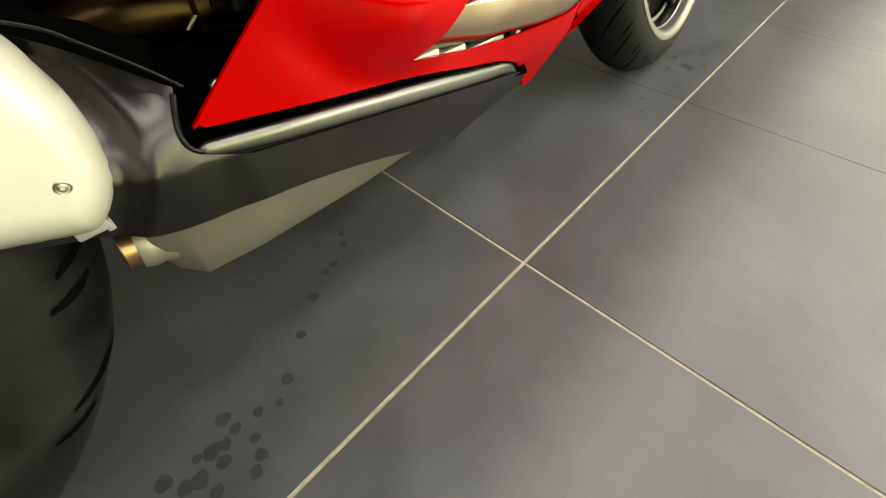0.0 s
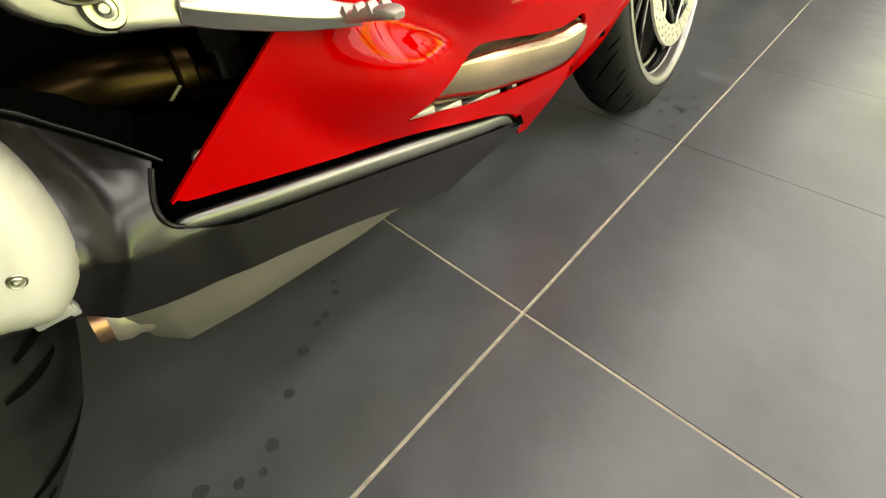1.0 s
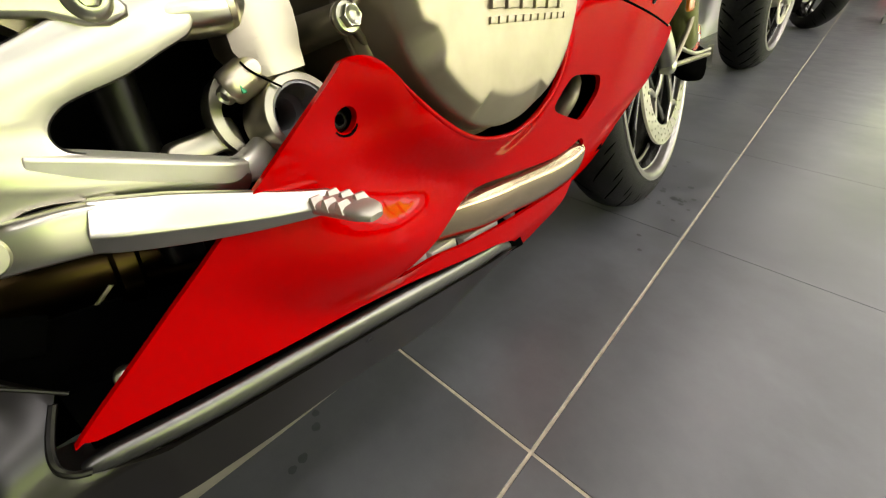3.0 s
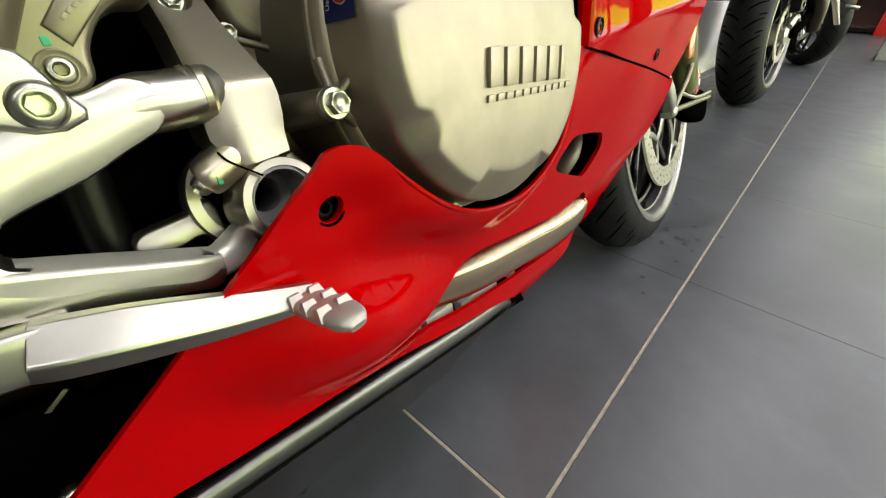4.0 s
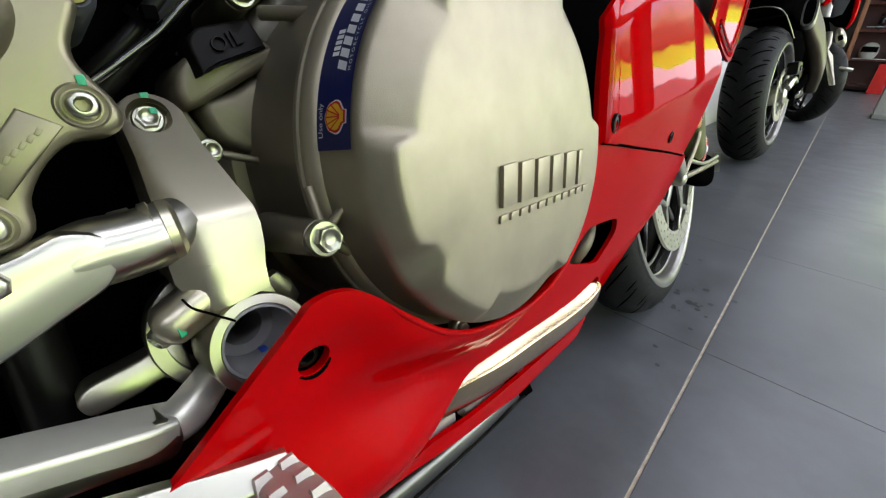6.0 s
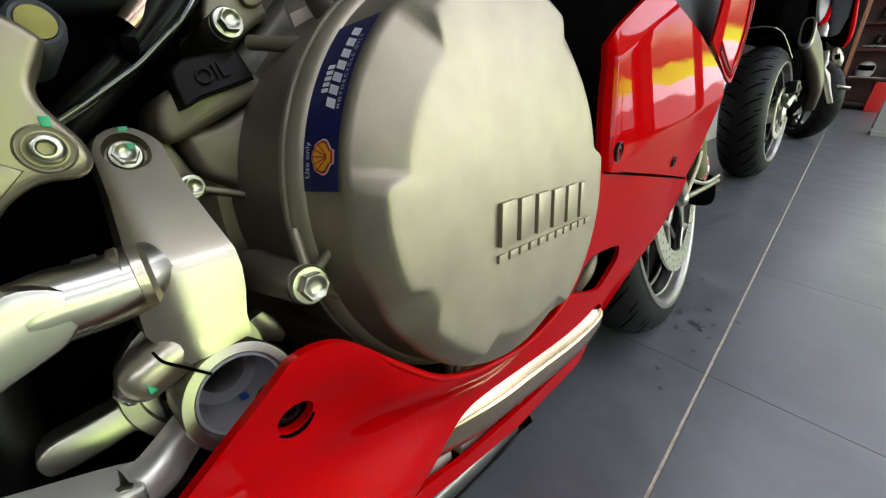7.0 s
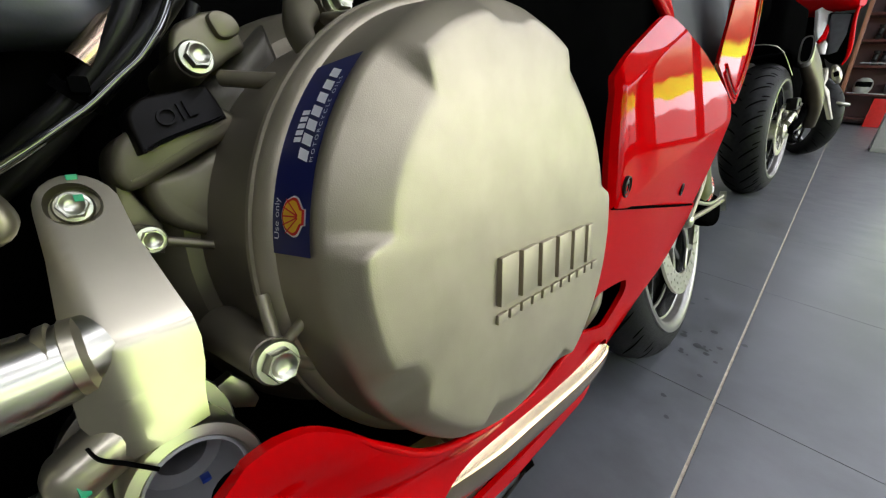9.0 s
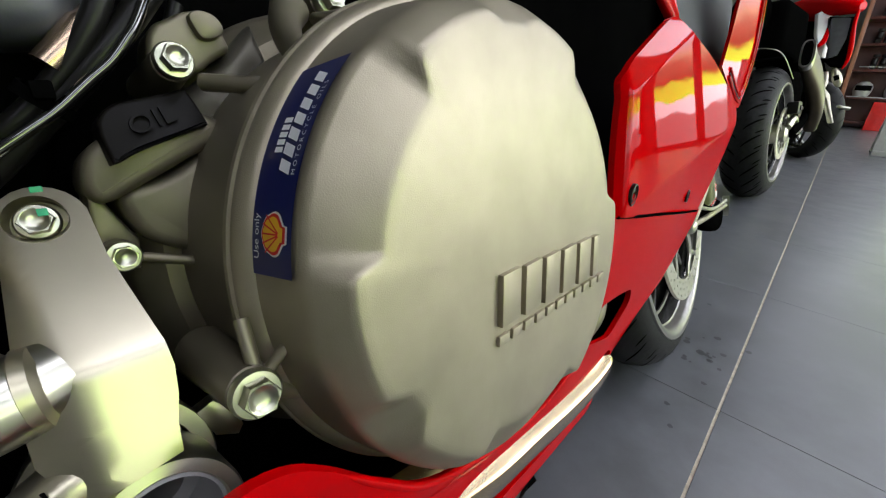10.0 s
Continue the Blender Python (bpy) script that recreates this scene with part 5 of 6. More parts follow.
part("hose", tube([(0.060, -0.20, 0.462), (0.078, -0.160, 0.494), (0.084, -0.139, 0.512), (0.090, -0.122, 0.534), (0.090, -0.112, 0.560)], 0.0036, 14), M_BLACK, bike, "black rubber hose")
part("hose", tube([(0.040, -0.20, 0.47), (0.055, -0.165, 0.502), (0.062, -0.138, 0.532), (0.062, -0.12, 0.57)], 0.009, 16), M_DARK, bike, "thick black hose")
part("cable", tube([(0.092, -0.170, 0.4850), (0.093, -0.157, 0.4930), (0.0935, -0.145, 0.5010), (0.0935, -0.138, 0.5060), (0.0935, -0.129, 0.5140), (0.0935, -0.122, 0.5200), (0.0935, -0.117, 0.5260), (0.093, -0.112, 0.5330), (0.091, -0.104, 0.548)], 0.0017, 10), M_GLOSS, bike, "thin glossy cable")
part("cable", tube([(0.050, -0.13, 0.50), (0.058, -0.105, 0.52), (0.060, -0.09, 0.55)], 0.003, 10), M_BLACK, bike)
part("cable_tie", join(lathe([(-0.0018, 0.0068), (-0.0018, 0.0078), (0.0018, 0.0078), (0.0018, 0.0068)], (0.086, -0.1395, 0.5095), (0.3, 0.75, 0.85), 20), box(0.092, 0.097, -0.1425, -0.1375, 0.5085, 0.5135, 0.0008)), M_DARK, bike, "black cable tie")
part("connector_sleeve", lathe([(0, 0.0025), (0.0005, 0.0044), (0.017, 0.0044), (0.019, 0.0036), (0.026, 0.0034), (0.026, 0)], (0.086, -0.137, 0.5190), (0.02, 0.68, 0.73), 20), M_PLATED, bike, "plated connector sleeve")
part("air_box", sweep([(0.05, -0.20, 0.535), (0.07, -0.165, 0.540), (0.075, -0.14, 0.540), (0.07, -0.128, 0.539)], [(0.014, 0.016), (0.015, 0.017), (0.014, 0.016), (0.011, 0.012)], (1, 0, 0), 3.0, 24), M_HOSE, bike, "black ribbed boot")
part("lower_screw", hexbolt(SCREW_AT, (1, 0, 0.1), 0.0052, 0.0040, 0.005), M_STEEL, bike)
part("lower_screw", hexbolt((0.118, -0.088, 0.372), (1, 0, -0.3), 0.003, 0.0022, 0.003), M_STEEL, bike)


# ---- wheels ----
def tyre_bm(R, w, rim_r, segs=96, crown=2.2):
    prof = []
    n = 14
    for k in range(n + 1):
        a = -math.pi / 2 + math.pi * k / n
        x = math.sin(a) * w / 2
        prof.append((x, rim_r + (R - rim_r) * max(0.0, math.cos(a)) ** (2 / crown)))
    prof = [(-w / 2 * 0.62, rim_r - 0.004)] + prof[0:] + [(w / 2 * 0.62, rim_r - 0.004)]
    return lathe(prof, (0, 0, 0), (1, 0, 0), segs)


def tyre_surface(R, w, rim_r, x, crown=2.2):
    a = math.asin(max(-1, min(1, 2 * x / w)))
    return rim_r + (R - rim_r) * max(0.0, math.cos(a)) ** (2 / crown)


def sipe_bm(R, w, rim_r, x0, x1, a0, a1, width, n=8):
    bm = bmesh.new()
    rows = []
    for k in range(n + 1):
        t = k / n
        x, a = x0 + (x1 - x0) * t, a0 + (a1 - a0) * t ** 0.8
        hw = width / R / 2 * math.sin(math.pi * (0.12 + 0.8 * t)) ** 0.6
        rad = tyre_surface(R, w, rim_r, x) + 0.0007
        rows.append([bm.verts.new((x, rad * math.sin(b), rad * math.cos(b))) for b in (a - hw, a + hw)])
    for r0, r1 in zip(rows, rows[1:]):
        bm.faces.new([r0[0], r0[1], r1[1], r1[0]])
    return bm


def disc_bm(r_in, r_out, thick, holes=36):
    loops = []
    bm = bmesh.new()
    edges = []

    def loop(cy, cz, rad, n):
        vs = [bm.verts.new((0, cy + rad * math.cos(k * math.tau / n), cz + rad * math.sin(k * math.tau / n))) for k in range(n)]
        edges.extend(bm.edges.new((vs[k], vs[(k + 1) % n])) for k in range(n))

    loop(0, 0, r_out, 96)
    loop(0, 0, r_in, 64)
    for k in range(holes):
        for j, rr in enumerate((0.2, 0.5, 0.8)):
            a = (k + 0.33 * j) * math.tau / holes
            rad = r_in + (r_out - r_in) * rr
            loop(rad * math.cos(a), rad * math.sin(a), 0.0030, 6)
    bmesh.ops.triangle_fill(bm, use_beauty=True, use_dissolve=False, edges=edges, normal=(1, 0, 0))
    front = [v.co.copy() for v in bm.verts]
    bm.verts.index_update()
    faces = [[v.index for v in f.verts] for f in bm.faces]
    rim = [(e.verts[0].index, e.verts[1].index) for e in bm.edges if len(e.link_faces) == 1]
    bm.free()
    out = bmesh.new()
    n = len(front)
    vs = [out.verts.new((c.x + thick / 2, c.y, c.z)) for c in front] + [out.verts.new((c.x - thick / 2, c.y, c.z)) for c in front]
    for f in faces:
        out.faces.new([vs[i] for i in f])
        out.faces.new([vs[i + n] for i in reversed(f)])
    for a, b in rim:
        out.faces.new([vs[a], vs[b], vs[b + n], vs[a + n]])
    return out


def wheel(parent, name, m, R, w, rim_r, disc_r, disc_x, tyre_mat, spokes=5, sipes=26, holes=36, both=False, cut=0.006):
    """A cast wheel about the local x axis; m places it in its parent."""
    hw = w * 0.36
    barrel = lathe([(-hw - 0.006, rim_r + 0.004), (-hw - 0.004, rim_r + 0.006), (-hw + 0.004, rim_r - 0.008), (-hw + 0.03, rim_r - 0.026), (hw - 0.03, rim_r - 0.026), (hw - 0.004, rim_r - 0.012)], (0, 0, 0), (1, 0, 0), 96)
    hub = lathe([(-0.05, 0.028), (-0.045, 0.036), (0.045, 0.036), (0.05, 0.028), (0.052, 0.014), (0.052, 0)], (0, 0, 0), (1, 0, 0), 40)
    wh = part(name, moved(join(barrel, hub), m), M_RIM, parent, "black cast wheel with a bright rim lip")
    # machined lip; its outer rows lie on the tyre as the sidewall's sheen
    part("rim_lip", moved(lathe([(hw - 0.004, rim_r - 0.016), (hw - 0.002, rim_r - 0.013), (w * 0.42, rim_r - 0.010), (w * 0.47, rim_r - 0.008), (w * 0.50 + 0.0015, rim_r - 0.001), (w * 0.50 + 0.002, rim_r + 0.004), (w * 0.496 + 0.002, rim_r + 0.009), (w * 0.488, rim_r + 0.010)], (0, 0, 0), (1, 0, 0), 96), m), M_LIP, wh, "bright rim lip, run onto the tyre for its lit sidewall")
    part("rim_line", moved(lathe([(hw - 0.030, rim_r - 0.026), (hw - 0.029, rim_r - 0.030), (hw - 0.026, rim_r - 0.030), (hw - 0.025, rim_r - 0.024)], (0, 0, 0), (1, 0, 0), 96), m), M_LIP, wh, "thin bright ring on the rim")
    for k in range(spokes):
        a = k * math.tau / spokes + 0.25
        for da in (-0.12, 0.12):
            p0 = (0.02, 0.034 * math.cos(a + da), 0.034 * math.sin(a + da))
            p1 = (hw * 0.55, (rim_r - 0.024) * math.cos(a + da * 1.5), (rim_r - 0.024) * math.sin(a + da * 1.5))
            mid = tuple((x + y) / 2 for x, y in zip(p0, p1))
            part("spoke", moved(sweep([p0, mid, p1], [(0.010, 0.012), (0.008, 0.010), (0.012, 0.010)], (1, 0, 0), 2.6, 12, 3), m), M_RIM, wh)
    ty = part("tyre", moved(tyre_bm(R, w, rim_r), m), tyre_mat, wh, "black road tyre with curved tread cuts", 50)
    for k in range(sipes):
        for s in (1, -1):
            a = k * math.tau / sipes + (0.5 if s < 0 else 0) * math.tau / sipes
            bm = join(sipe_bm(R, w, rim_r, s * w * 0.06, s * w * 0.40, a, a + 0.16, cut), sipe_bm(R, w, rim_r, s * w * 0.30, s * w * 0.43, a + 0.19, a + 0.23, cut * 0.8, 4))
            part("tread_cut", moved(bm, m), M_GROOVE, wh)
    for x in ((disc_x, -disc_x) if both else (disc_x,)):
        dm = m @ pose(x, 0, 0)
        d = part("brake_disc", moved(disc_bm(disc_r * 0.78, disc_r, 0.005, holes), dm), M_DISC, wh, "drilled steel brake disc")
        for k in range(5):
            a = k * math.tau / 5
            part("disc_carrier", moved(sweep([(0, 0.030 * math.cos(a), 0.030 * math.sin(a)), (0, disc_r * 0.45 * math.cos(a + 0.10), disc_r * 0.45 * math.sin(a + 0.10)), (0, disc_r * 0.66 * math.cos(a), disc_r * 0.66 * math.sin(a))], [(0.012, 0.004), (0.009, 0.004), (0.007, 0.004)], (1, 0, 0), 2.5, 10, 3), dm), M_LIP, d)
            for s in (-0.28, 0.28):
                part("carrier_fork", moved(sweep([(0, disc_r * 0.62 * math.cos(a), disc_r * 0.62 * math.sin(a)), (0, disc_r * 0.72 * math.cos(a + s * 0.8), disc_r * 0.72 * math.sin(a + s * 0.8)), (0, disc_r * 0.82 * math.cos(a + s), disc_r * 0.82 * math.sin(a + s))], [(0.006, 0.0035)] * 3, (1, 0, 0), 2.5, 8, 3), dm), M_LIP, d)
    return wh


def wheel_pose(x, y, R, turn, lean, w=0.12):
    """World pose of a wheel that touches the floor at x, y."""
    rot = pose(0, 0, 0, 0, 0, turn) @ pose(0, 0, 0, 0, -lean, 0)
    up = rot.to_3x3() @ Vector((0, 0, 1))
    low = (R - w / 2) * math.cos(radians(lean)) + w / 2
    return Matrix.Translation(Vector((x, y, 0)) + up * (low / up.z)) @ rot


to_bike = pose(-0.15, 0, 0, 0, -LEAN_DEG, 0).inverted()
FW = wheel_pose(-0.142, 0.703, 0.310, 3.7, 18.0)
fm = to_bike @ FW
wheel(bike, "front_wheel", fm, 0.310, 0.124, 0.243, 0.178, 0.071, M_RUBBER, both=True)
rm = pose(0.0, -0.665, 0.325)
wheel(bike, "rear_wheel", rm, 0.325, 0.205, 0.238, 0.12, -0.06, M_TYRE_OLD, holes=20, sipes=18, cut=0.010)

# fork leg, caliper and axle clamp on the right of the front wheel
part("fork_leg", lathe([(-0.06, 0.022), (-0.05, 0.0265), (0.10, 0.0265), (0.11, 0.029), (0.24, 0.029), (0.24, 0)], (0.072, 0.705, 0.375), (0, -0.40, 0.917), 32), M_OLIVE, bike, "olive anodised fork leg")
cal = part("brake_caliper", sweep([(0.078, 0.560, 0.372), (0.080, 0.580, 0.345), (0.082, 0.598, 0.318), (0.082, 0.608, 0.300)], [(0.012, 0.012), (0.016, 0.014), (0.016, 0.014), (0.012, 0.012)], (1, 0, 0), 3.0, 24), M_LIP, bike, "cast radial brake caliper")
part("caliper_bolt", lathe([(-0.01, 0.012), (0.006, 0.014), (0.012, 0.011), (0.015, 0.005), (0.015, 0)], (0.0825, 0.604, 0.302), (1, 0, 0), 24), M_STEEL, cal, "bright domed bolt")
foot = part("fork_foot", sweep([(0.070, 0.690, 0.308), (0.072, 0.745, 0.296), (0.073, 0.815, 0.277), (0.070, 0.885, 0.262)], [(0.018, 0.018), (0.030, 0.022), (0.034, 0.022), (0.030, 0.016)], (1, 0, 0), 3.4, 24), M_DARK, bike, "black fork foot")
part("axle_badge", lathe([(-0.02, 0.027), (0.0, 0.027), (0.006, 0.025), (0.009, 0.016), (0.009, 0)], (0.086, 0.745, 0.333), (1, 0, 0), 28), M_REDLENS, foot, "round red badge")
part("badge_dot", lathe([(0, 0.007), (0.002, 0.007), (0.002, 0)], (0.0945, 0.745, 0.333), (1, 0, 0), 16), M_INK_W, foot)
part("brake_arm", tube([(0.090, 0.604, 0.303), (0.094, 0.720, 0.298), (0.092, 0.860, 0.290)], 0.0050, 12), M_CASTFRAME, foot, "grey arm")
part("brake_arm", tube([(0.090, 0.606, 0.304), (0.092, 0.645, 0.333), (0.092, 0.684, 0.362), (0.088, 0.715, 0.400)], 0.0048, 12), M_CASTFRAME, foot, "grey arm")
part("brake_arm", tube([(0.092, 0.640, 0.328), (0.094, 0.740, 0.306), (0.092, 0.865, 0.300)], 0.0035, 10), M_STEEL, foot, "bright arm")
part("arm_ring", lathe([(-0.006, 0.012), (-0.006, 0.022), (0.006, 0.022), (0.006, 0.012), (-0.006, 0.012)], (0.0885, 0.890, 0.283), (1, 0.2, 0), 24), M_STEEL, foot, "bright ring")
part("fork_reflector", box(0.098, 0.106, 0.615, 0.650, 0.385, 0.440, 0.006, 3), M_AMBER, bike, "amber side reflector")
part("side_stand", tube([(-0.10, -0.05, 0.26), (-0.16, -0.06, 0.14), (-0.225, -0.07, 0.010 + 0.052)], 0.011, 16), M_BLACK, bike, "black side stand")

# ---- the bikes further down the row ----
bike_b = tagged(new("motorcycle"), "dark motorcycle with a bronze silencer, seen from its rear tyre", "motorcycle", "motorcycles in a row")
BB = pose(-0.215, 0, 0, 0, -10, 0)
bike_b.matrix_world = BB
bw = wheel_pose(-0.235, 2.53, 0.325, -5, 10, 0.19)
bbm = BB.inverted() @ bw
wheel(bike_b, "rear_wheel", bbm, 0.325, 0.195, 0.232, 0.125, 0.104, M_RUBBER, sipes=26, holes=20, cut=0.0105)
part("chain_hub", moved(join(lathe([(0.05, 0.05), (0.12, 0.045), (0.13, 0.03), (0.13, 0)], (0, 0, 0), (1, 0, 0), 24), tube([(0.125, -0.02, 0.03), (0.13, 0.05, 0.07), (0.125, 0.14, 0.05)], 0.016, 12)), bbm), M_STEEL, bike_b, "bright hub and caliper bracket")
part("swingarm", moved(sweep([(0.14, 0.0, 0.0), (0.14, 0.2, 0.04), (0.12, 0.48, 0.10)], [(0.022, 0.012), (0.024, 0.014), (0.03, 0.02)], (1, 0, 0), 3, 16), bbm), M_DARK, bike_b, "black swingarm")
def wb(*points):
    return [tuple(BB.inverted() @ Vector(p)) for p in points]


sb = part("silencer", sweep(wb((-0.212, 2.62, 0.700), (-0.205, 2.66, 0.680), (-0.165, 2.78, 0.60), (-0.12, 2.90, 0.47), (-0.11, 3.00, 0.36)), [(0.072, 0.026), (0.074, 0.028), (0.074, 0.034), (0.064, 0.036), (0.042, 0.030)], (1, 0, 0), 3.0, 28), M_BRONZE_DARK, bike_b, "bronze upswept silencer")
part("silencer_collar", sweep(wb((-0.2145, 2.605, 0.708), (-0.211, 2.63, 0.695)), [(0.073, 0.028), (0.076, 0.030)], (1, 0, 0), 3.0, 28), M_LIP, sb, "bright collar")
part("silencer_mouth", sweep(wb((-0.2150, 2.602, 0.7095), (-0.2135, 2.612, 0.7045)), [(0.063, 0.0195), (0.063, 0.0195)], (1, 0, 0), 3.0, 24), M_DARK, sb, "black oval silencer mouth")
part("rear_hugger", moved(sweep([(0, -0.12, 0.345), (0, 0.0, 0.362), (0, 0.12, 0.35), (0, 0.26, 0.27)], [(0.07, 0.004), (0.08, 0.004), (0.08, 0.004), (0.07, 0.004)], (0, 0.2, 1), 3, 20), bbm), M_DARK, bike_b, "black rear hugger")
# the hugger edge's bright line is drawn as a thin steel tube
part("hugger_edge_line", moved(tube([(-0.06, -0.15, 0.40), (0.02, -0.14, 0.395), (0.08, -0.12, 0.36), (0.125, -0.08, 0.25)], 0.0020, 8), bbm), M_STEEL, bike_b, "thin bright line drawn along the hugger edge")
part("under_tail", moved(box(-0.16, 0.06, -0.02, 0.50, 0.36, 0.62, 0.04, 3), bbm), M_DARK, bike_b, "black under-seat body")
part("brake_caliper", moved(join(box(0.10, 0.15, 0.01, 0.10, 0.09, 0.15, 0.012, 2), lathe([(0.14, 0.014), (0.155, 0.012), (0.155, 0)], (0, 0.05, 0.12), (1, 0, 0), 16)), bbm), M_BLACK, bike_b, "black rear brake caliper")
part("engine", moved(box(-0.22, 0.02, 0.42, 0.95, -0.12, 0.34, 0.05, 3), bbm), M_DARK, bike_b, "dark engine")
part("tail", moved(sweep([(-0.06, -0.20, 0.60), (-0.10, 0.0, 0.57), (-0.20, 0.35, 0.54), (-0.36, 0.75, 0.58), (-0.48, 1.1, 0.60)], [(0.05, 0.05), (0.09, 0.09), (0.11, 0.11), (0.14, 0.15), (0.14, 0.16)], (0, 0, 1), 2.6, 24), bbm), M_DARK, bike_b, "matte black seat and tank")
wheel(bike_b, "front_wheel", BB.inverted() @ wheel_pose(-0.40, 3.95, 0.315, 8, 10), 0.315, 0.125, 0.24, 0.155, 0.07, M_RUBBER, sipes=20, holes=24)

bike_c = tagged(new("motorcycle"), "red and black motorcycle with a pale number plate holder", "motorcycle", "motorcycles in a row")
CC = pose(0.02, 0, 0, 0, -8, 0)
bike_c.matrix_world = CC
ccm = CC.inverted() @ wheel_pose(-0.17, 4.72, 0.32, 36, 6, 0.18)
wheel(bike_c, "rear_wheel", ccm, 0.32, 0.18, 0.235, 0.12, -0.085, M_RUBBER, sipes=20, holes=18)


def wc(*points):
    return [tuple(CC.inverted() @ Vector(p)) for p in points]


part("tail", sweep(wc((-0.135, 4.44, 1.145), (-0.17, 4.47, 1.145), (-0.26, 4.56, 1.165), (-0.42, 4.78, 1.19), (-0.75, 5.20, 1.12), (-1.05, 5.5, 1.15)), [(0.03, 0.025), (0.06, 0.045), (0.08, 0.065), (0.11, 0.09), (0.16, 0.13), (0.14, 0.13)], (0, 0, 1), 2.8, 24), M_RED, bike_c, "glossy red tail and tank")
part("tail_edge", sweep(wc((-0.150, 4.44, 1.14), (-0.142, 4.44, 1.028), (-0.110, 4.44, 0.876), (-0.098, 4.44, 0.783), (-0.110, 4.45, 0.72)), [(0.010, 0.012), (0.012, 0.014), (0.016, 0.014), (0.012, 0.012), (0.005, 0.008)], (0, 1, 0), 2.5, 12), M_RED, bike_c, "thin red tail edge")


def slab_c(outline, y0, y1, lean=0.0):
    bm = bmesh.new()
    a = [bm.verts.new(p) for p in wc(*[(x, y0 + lean * (z - 0.95), z) for x, z in outline])]
    b2 = [bm.verts.new(p) for p in wc(*[(x - 0.02, y1 + lean * (z - 0.95), z) for x, z in outline])]
    n = len(outline)
    top_face = bm.faces.new(a)
    bm.faces.new(b2[::-1])
    for k in range(n):
        bm.faces.new([a[k], a[(k + 1) % n], b2[(k + 1) % n], b2[k]])
    bmesh.ops.recalc_face_normals(bm, faces=bm.faces)
    bmesh.ops.bevel(bm, geom=list(top_face.edges), offset=0.006, segments=2, profile=0.5, affect="EDGES")
    return bm


part("under_tray", slab_c([(-0.30, 1.085), (-0.150, 1.08), (-0.105, 0.87), (-0.11, 0.73), (-0.17, 0.74), (-0.25, 0.80), (-0.27, 0.90)], 4.47, 4.62), M_DARK, bike_c, "black under-tail tray")
part("tray_panel", slab_c([(-0.290, 1.078), (-0.262, 1.094), (-0.172, 1.075), (-0.152, 0.930), (-0.165, 0.810), (-0.210, 0.790), (-0.242, 0.880)], 4.445, 4.47, 0.2), M_GREYPANEL, bike_c, "dull grey panel under the tail")
# the red side's glossy highlight is built as a white slab
part("side_highlight", slab_c([(-0.390, 1.12), (-0.348, 1.158), (-0.287, 1.13), (-0.296, 1.078), (-0.293, 1.002), (-0.293, 0.932), (-0.306, 0.888), (-0.340, 0.96)], 4.44, 4.50, 0.7), M_PAINT_W, bike_c, "white slab for the highlight on the red side")
part("cover_stripe", slab_c([(-0.295, 1.078), (-0.262, 0.955), (-0.258, 0.90), (-0.293, 0.866), (-0.305, 0.888), (-0.292, 0.932), (-0.292, 1.002)], 4.436, 4.50, 0.7), M_RED, bike_c, "red lower edge of the side")
part("footrest_plate", slab_c([(-0.300, 0.856), (-0.262, 0.900), (-0.236, 0.860), (-0.225, 0.789), (-0.282, 0.796)], 4.43, 4.445, 0.4), M_ALU, bike_c, "bright metal footrest plate")
part("plate_bolt", lathe([(0, 0.010), (0.006, 0.010), (0.006, 0)], wc((-0.250, 4.405, 0.845))[0], (0, -1, 0.3), 12), M_DARK, bike_c)
part("dark_body", slab_c([(-0.60, 1.08), (-0.34, 1.08), (-0.24, 0.78), (-0.16, 0.62), (-0.22, 0.42), (-0.60, 0.36)], 4.66, 4.95), M_DARK, bike_c, "dark engine and frame")
part("plate_holder", slab_c([(-0.205, 0.692), (-0.174, 0.697), (-0.150, 0.616), (-0.153, 0.574), (-0.112, 0.534), (-0.070, 0.434), (-0.022, 0.335), (-0.040, 0.327), (-0.135, 0.505), (-0.180, 0.58)], 4.46, 4.49, 0.35), M_SATIN, bike_c, "pale number plate holder")
part("turn_signal", sweep(wc((-0.150, 4.45, 0.715), (-0.132, 4.44, 0.68), (-0.105, 4.44, 0.63), (-0.088, 4.45, 0.595)), [(0.015, 0.02), (0.030, 0.03), (0.030, 0.03), (0.014, 0.02)], (0, 1, 0), 2.4, 16), M_SATIN, bike_c, "clear turn signal")
part("signal_lamp", sweep(wc((-0.128, 4.412, 0.672), (-0.110, 4.412, 0.638)), [(0.016, 0.006), (0.016, 0.006)], (0, 1, 0), 2.4, 12), M_DARK, bike_c)
part("rear_axle", tube(wc((-0.14, 4.50, 0.45), (-0.04, 4.46, 0.446), (0.035, 4.46, 0.437)), 0.014, 10), M_STEEL, bike_c, "bright axle lever")
part("swingarm", sweep(wc((-0.05, 4.52, 0.34), (-0.18, 4.58, 0.35), (-0.36, 4.72, 0.38)), [(0.02, 0.02), (0.025, 0.02), (0.03, 0.02)], (0, 1, 0), 3, 14), M_FRAME, bike_c, "bronze-grey swingarm")
wheel(bike_c, "front_wheel", CC.inverted() @ wheel_pose(-0.98, 5.68, 0.315, 42, 8), 0.315, 0.125, 0.24, 0.155, 0.07, M_RUBBER, sipes=16, holes=18)

# ---- white slab for the brightly lit floor beside the row, shelves at the far end, floor stand ----
tagged(link_mesh("partition", box(-0.80, -0.66, 1.9, 8.8, 0, 0.46, 0.006), M_PAINT_W, None), "added white slab standing for the bright floor beside the motorcycles", "partition", "", "structure")

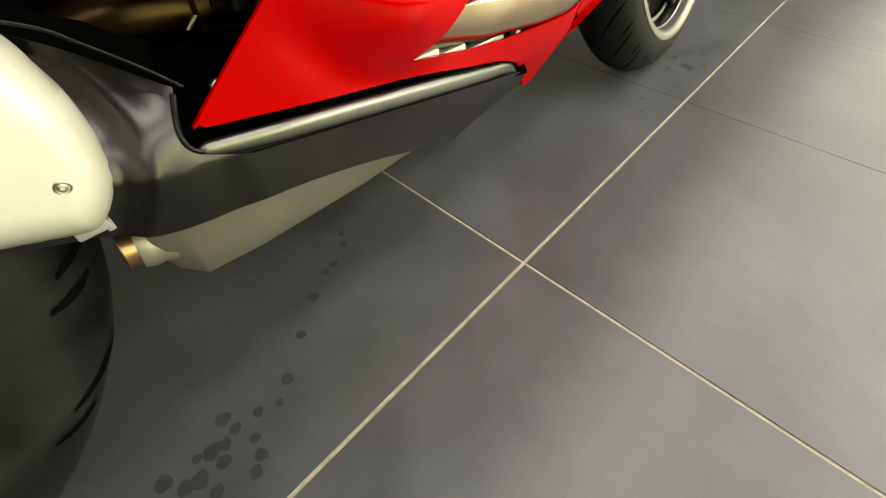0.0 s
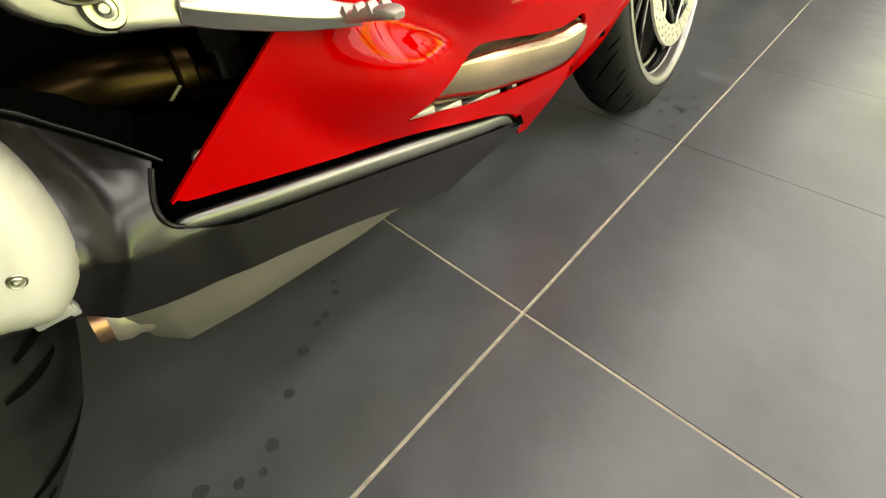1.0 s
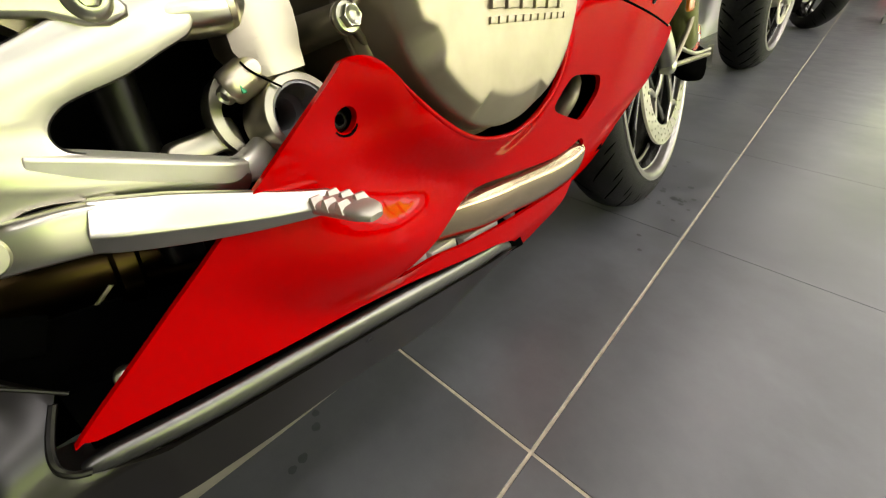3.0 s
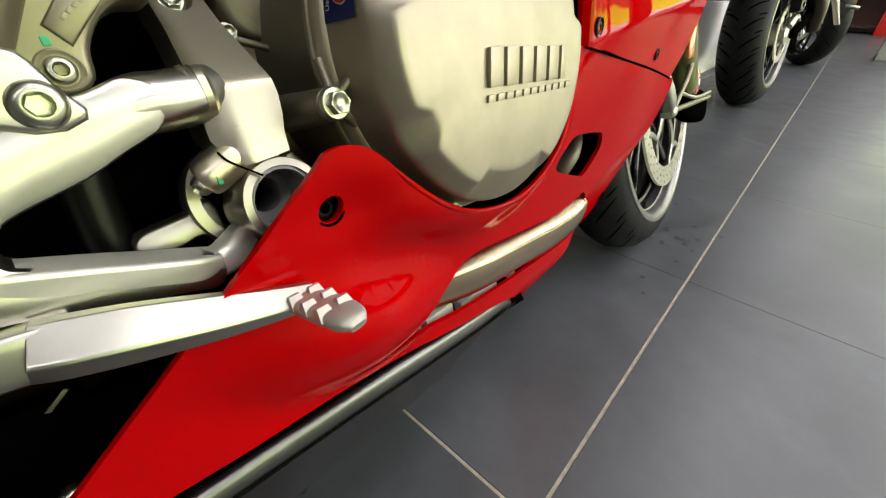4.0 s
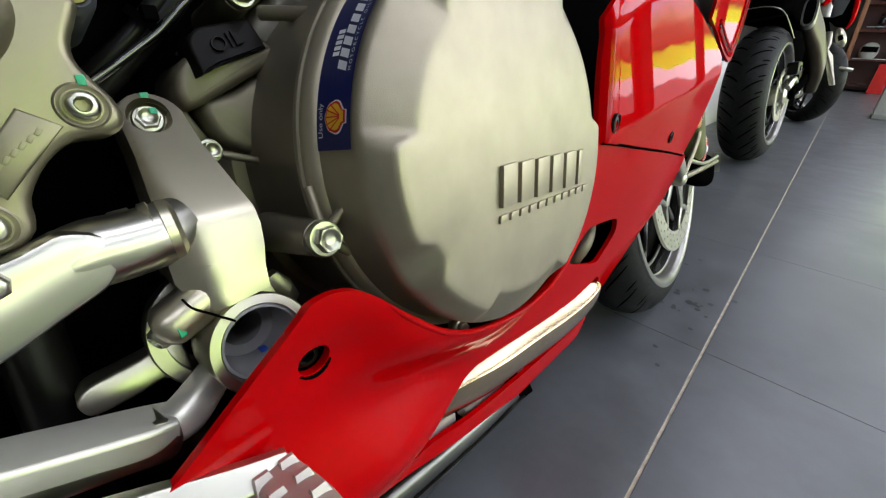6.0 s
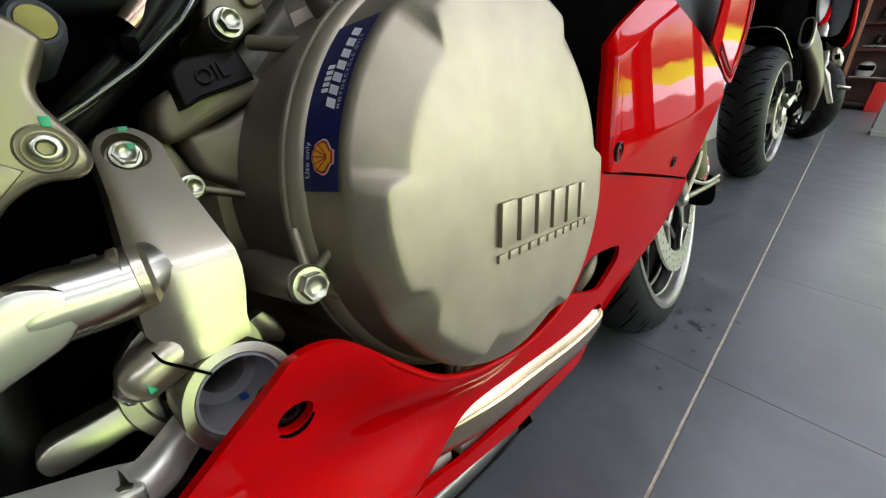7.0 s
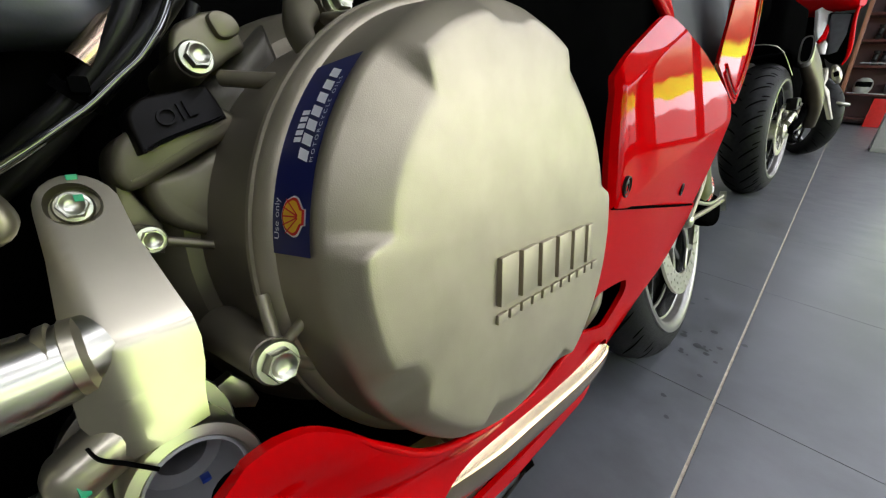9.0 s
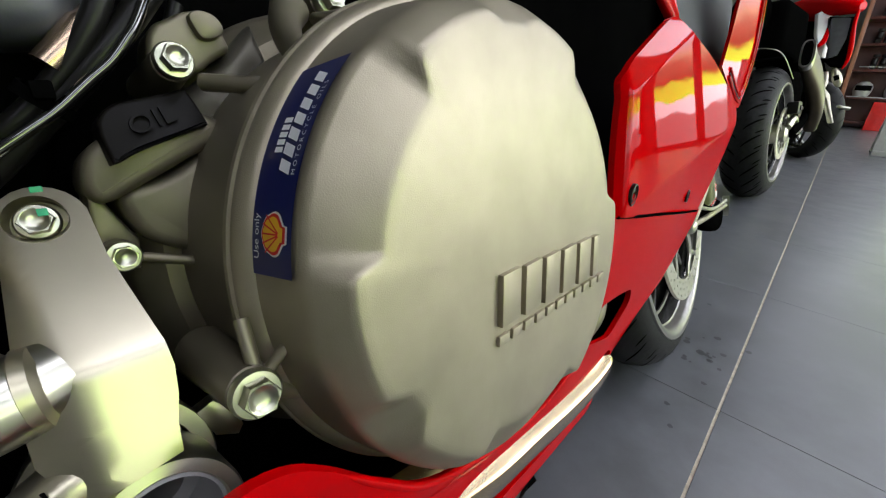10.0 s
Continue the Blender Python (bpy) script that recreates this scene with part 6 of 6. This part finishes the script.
shelf = tagged(new("shelf_unit"), "dark red lacquered shelf unit with boots and helmets", "shelf")
shelf.location = (-0.06, 10.3, 0)
part("side_panel", moved(box(-0.03, 0.03, 0, 0.45, 0, 2.3, 0.004), pose(0, 0, 0, 0, -4, 0)), M_WOOD, shelf, "red-brown wooden side panel")
part("side_panel", box(0.93, 0.99, 0, 0.45, 0, 2.3, 0.004), M_WOOD, shelf, "red-brown wooden side panel")
part("back_panel", box(-0.12, 0.97, 0.42, 0.46, 0, 2.3), M_MAROON, shelf)
for z in (0.10, 0.51, 0.95, 1.35, 1.75, 2.28):
    part("shelf_board", box(0.03 - 0.07 * z, 0.93, 0.0, 0.42, z - 0.02, z + 0.02, 0.003), M_MAROON, shelf)
for z in (0.54, 1.02):
    part("price_rail", box(0.03, 0.62, -0.012, -0.002, z - 0.022, z - 0.008, 0.001), M_LINER, shelf)


def boots(x, z):
    ob = tagged(new("riding_boots"), "black riding boots on a dark red shelf", "boots", "boots on the shelves")
    ob.location = (-0.06 + x, 10.3 + 0.16, z)
    for dx in (-0.055, 0.055):
        part("boot", moved(sweep([(0, -0.12, 0.03), (0, -0.04, 0.04), (0, 0.06, 0.06), (0, 0.08, 0.16), (0, 0.08, 0.24)], [(0.035, 0.028), (0.042, 0.035), (0.045, 0.05), (0.04, 0.045), (0.05, 0.05)], (0, 0, 1), 2.4, 14), pose(dx, 0, 0)), M_BLACK, ob)
    return ob


def helmet(x, z, material):
    ob = tagged(new("helmet"), "grey and white helmet on a dark red shelf", "helmet", "helmets on the shelves")
    ob.location = (-0.06 + x, 10.3 + 0.17, z + 0.13)
    part("helmet_shell", lathe([(-0.13, 0.07), (-0.12, 0.10), (-0.05, 0.125), (0.03, 0.125), (0.08, 0.10), (0.115, 0.05), (0.12, 0)], (0, 0, 0), (0, 0, 1), 28), material, ob)
    part("visor", sweep([(-0.10, -0.075, 0.01), (0, -0.125, 0.01), (0.10, -0.075, 0.01)], [(0.012, 0.045)] * 3, (0, 0, 1), 3, 12), M_DARK, ob)
    return ob


for x, z in ((0.20, 0.53), (0.60, 0.53), (0.5, 1.77)):
    helmet(x, z, M_LINER)
for x, z in ((0.25, 0.97), (0.65, 0.97), (0.18, 1.37), (0.5, 1.37), (0.15, 1.77)):
    boots(x, z)
tagged(link_mesh("storage_box", box(0.34, 0.72, 10.05, 10.25, 0.0, 0.46, 0.01), M_REDLENS, None), "red storage box in front of the shelves", "box")

stand = tagged(new("floor_stand"), "pale folding sign stand on the tiles", "stand")
stand.location = (0.46, 5.85, 0)
for s in (-1, 1):
    part("stand_leaf", moved(box(-0.13, 0.25, -0.012, 0.012, 0.0, 0.95, 0.004), pose(0, s * 0.16, 0, s * 10, 0, 0)), M_LINER, stand)
part("stand_foot", box(-0.13, 0.25, -0.17, 0.17, 0.02, 0.05, 0.006), M_LINER, stand)

# ---- drops on the floor ----


def splash(x, y, rad, k):
    bm = bmesh.new()
    n = 18
    vs = [bm.verts.new((x + rad * (1 + 0.12 * math.sin(3 * a + k) + 0.06 * math.sin(7 * a + 2 * k)) * math.cos(a), y + rad * (1 + 0.1 * math.cos(2 * a + k)) * math.sin(a), 0.0005 + 0.00002 * k)) for a in (i * math.tau / n for i in range(n))]
    bm.faces.new(vs)
    return bm


rng = random.Random(7)
DROPS = [(-0.231, -0.142, 5), (-0.215, -0.152, 6), (-0.194, -0.184, 6), (-0.191, -0.199, 5), (-0.169, -0.236, 7.5), (-0.135, -0.278, 6.5), (-0.100, -0.321, 7.5), (-0.084, -0.341, 5), (-0.092, -0.362, 6),
         (-0.094, -0.387, 6), (-0.112, -0.391, 8), (-0.0705, -0.378, 5.5), (-0.052, -0.3825, 7), (-0.042, -0.394, 7), (-0.088, -0.402, 7), (-0.091, -0.414, 9), (-0.0956, -0.427, 5), (-0.0734, -0.4106, 7.5), (-0.098, -0.459, 9), (-0.079, -0.447, 8), (-0.0755, -0.434, 9), (-0.054, -0.428, 7)]
for k, (x, y, mm) in enumerate(DROPS):
    tagged(link_mesh("water_drop", splash(x, y, mm / 1000 * 0.95, k), M_WET, None, smooth=False), "dark drying water drop on the tile", "water drop", "water drops on the floor")
SPOTS = [(-0.066, 0.765, 15), (-0.099, 0.787, 12), (-0.051, 0.855, 12), (-0.028, 0.792, 10), (-0.045, 0.746, 10), (-0.072, 0.546, 8), (-0.052, 0.494, 7), (-0.0865, 0.715, 9), (0.010, 0.847, 10), (-0.123, 0.962, 9), (-0.102, 1.019, 9), (-0.037, 0.657, 8)]
for k in range(14):
    SPOTS.append((-0.13 + 0.13 * rng.random(), 0.70 + 0.16 * rng.random(), 4 + 5 * rng.random()))
for k, (x, y, mm) in enumerate(SPOTS):
    tagged(link_mesh("water_drop", splash(x, y, mm / 1000 * 0.62, k + 40), M_WET, None, smooth=False), "dark drying water drop on the tile", "water drop", "water drops on the floor")

# ---- floor tiles, 600 mm slabs of a few shared meshes; wide sandy joints along y = 0 and along x, tight joints elsewhere ----
TILE, JOINT, TIGHT = 0.6, 0.0043, 0.0009


def tile_mesh(lo, hi):
    bm = box(JOINT / 2, TILE - JOINT / 2, lo / 2, TILE - hi / 2, -0.010, 0.0, 0.0006, 1)
    me = bpy.data.meshes.new("tile")
    bm.to_mesh(me)
    bm.free()
    me.materials.append(M_TILE)
    return me


plain, after, before = tile_mesh(TIGHT, TIGHT), tile_mesh(JOINT, TIGHT), tile_mesh(TIGHT, JOINT)
for i in range(-4, 6):
    for j in range(-5, 19):
        ob = new("tile", after if j == 0 else before if j == -1 else plain)
        ob.parent = floor
        ob.location = (i * TILE, j * TILE, 0.0)
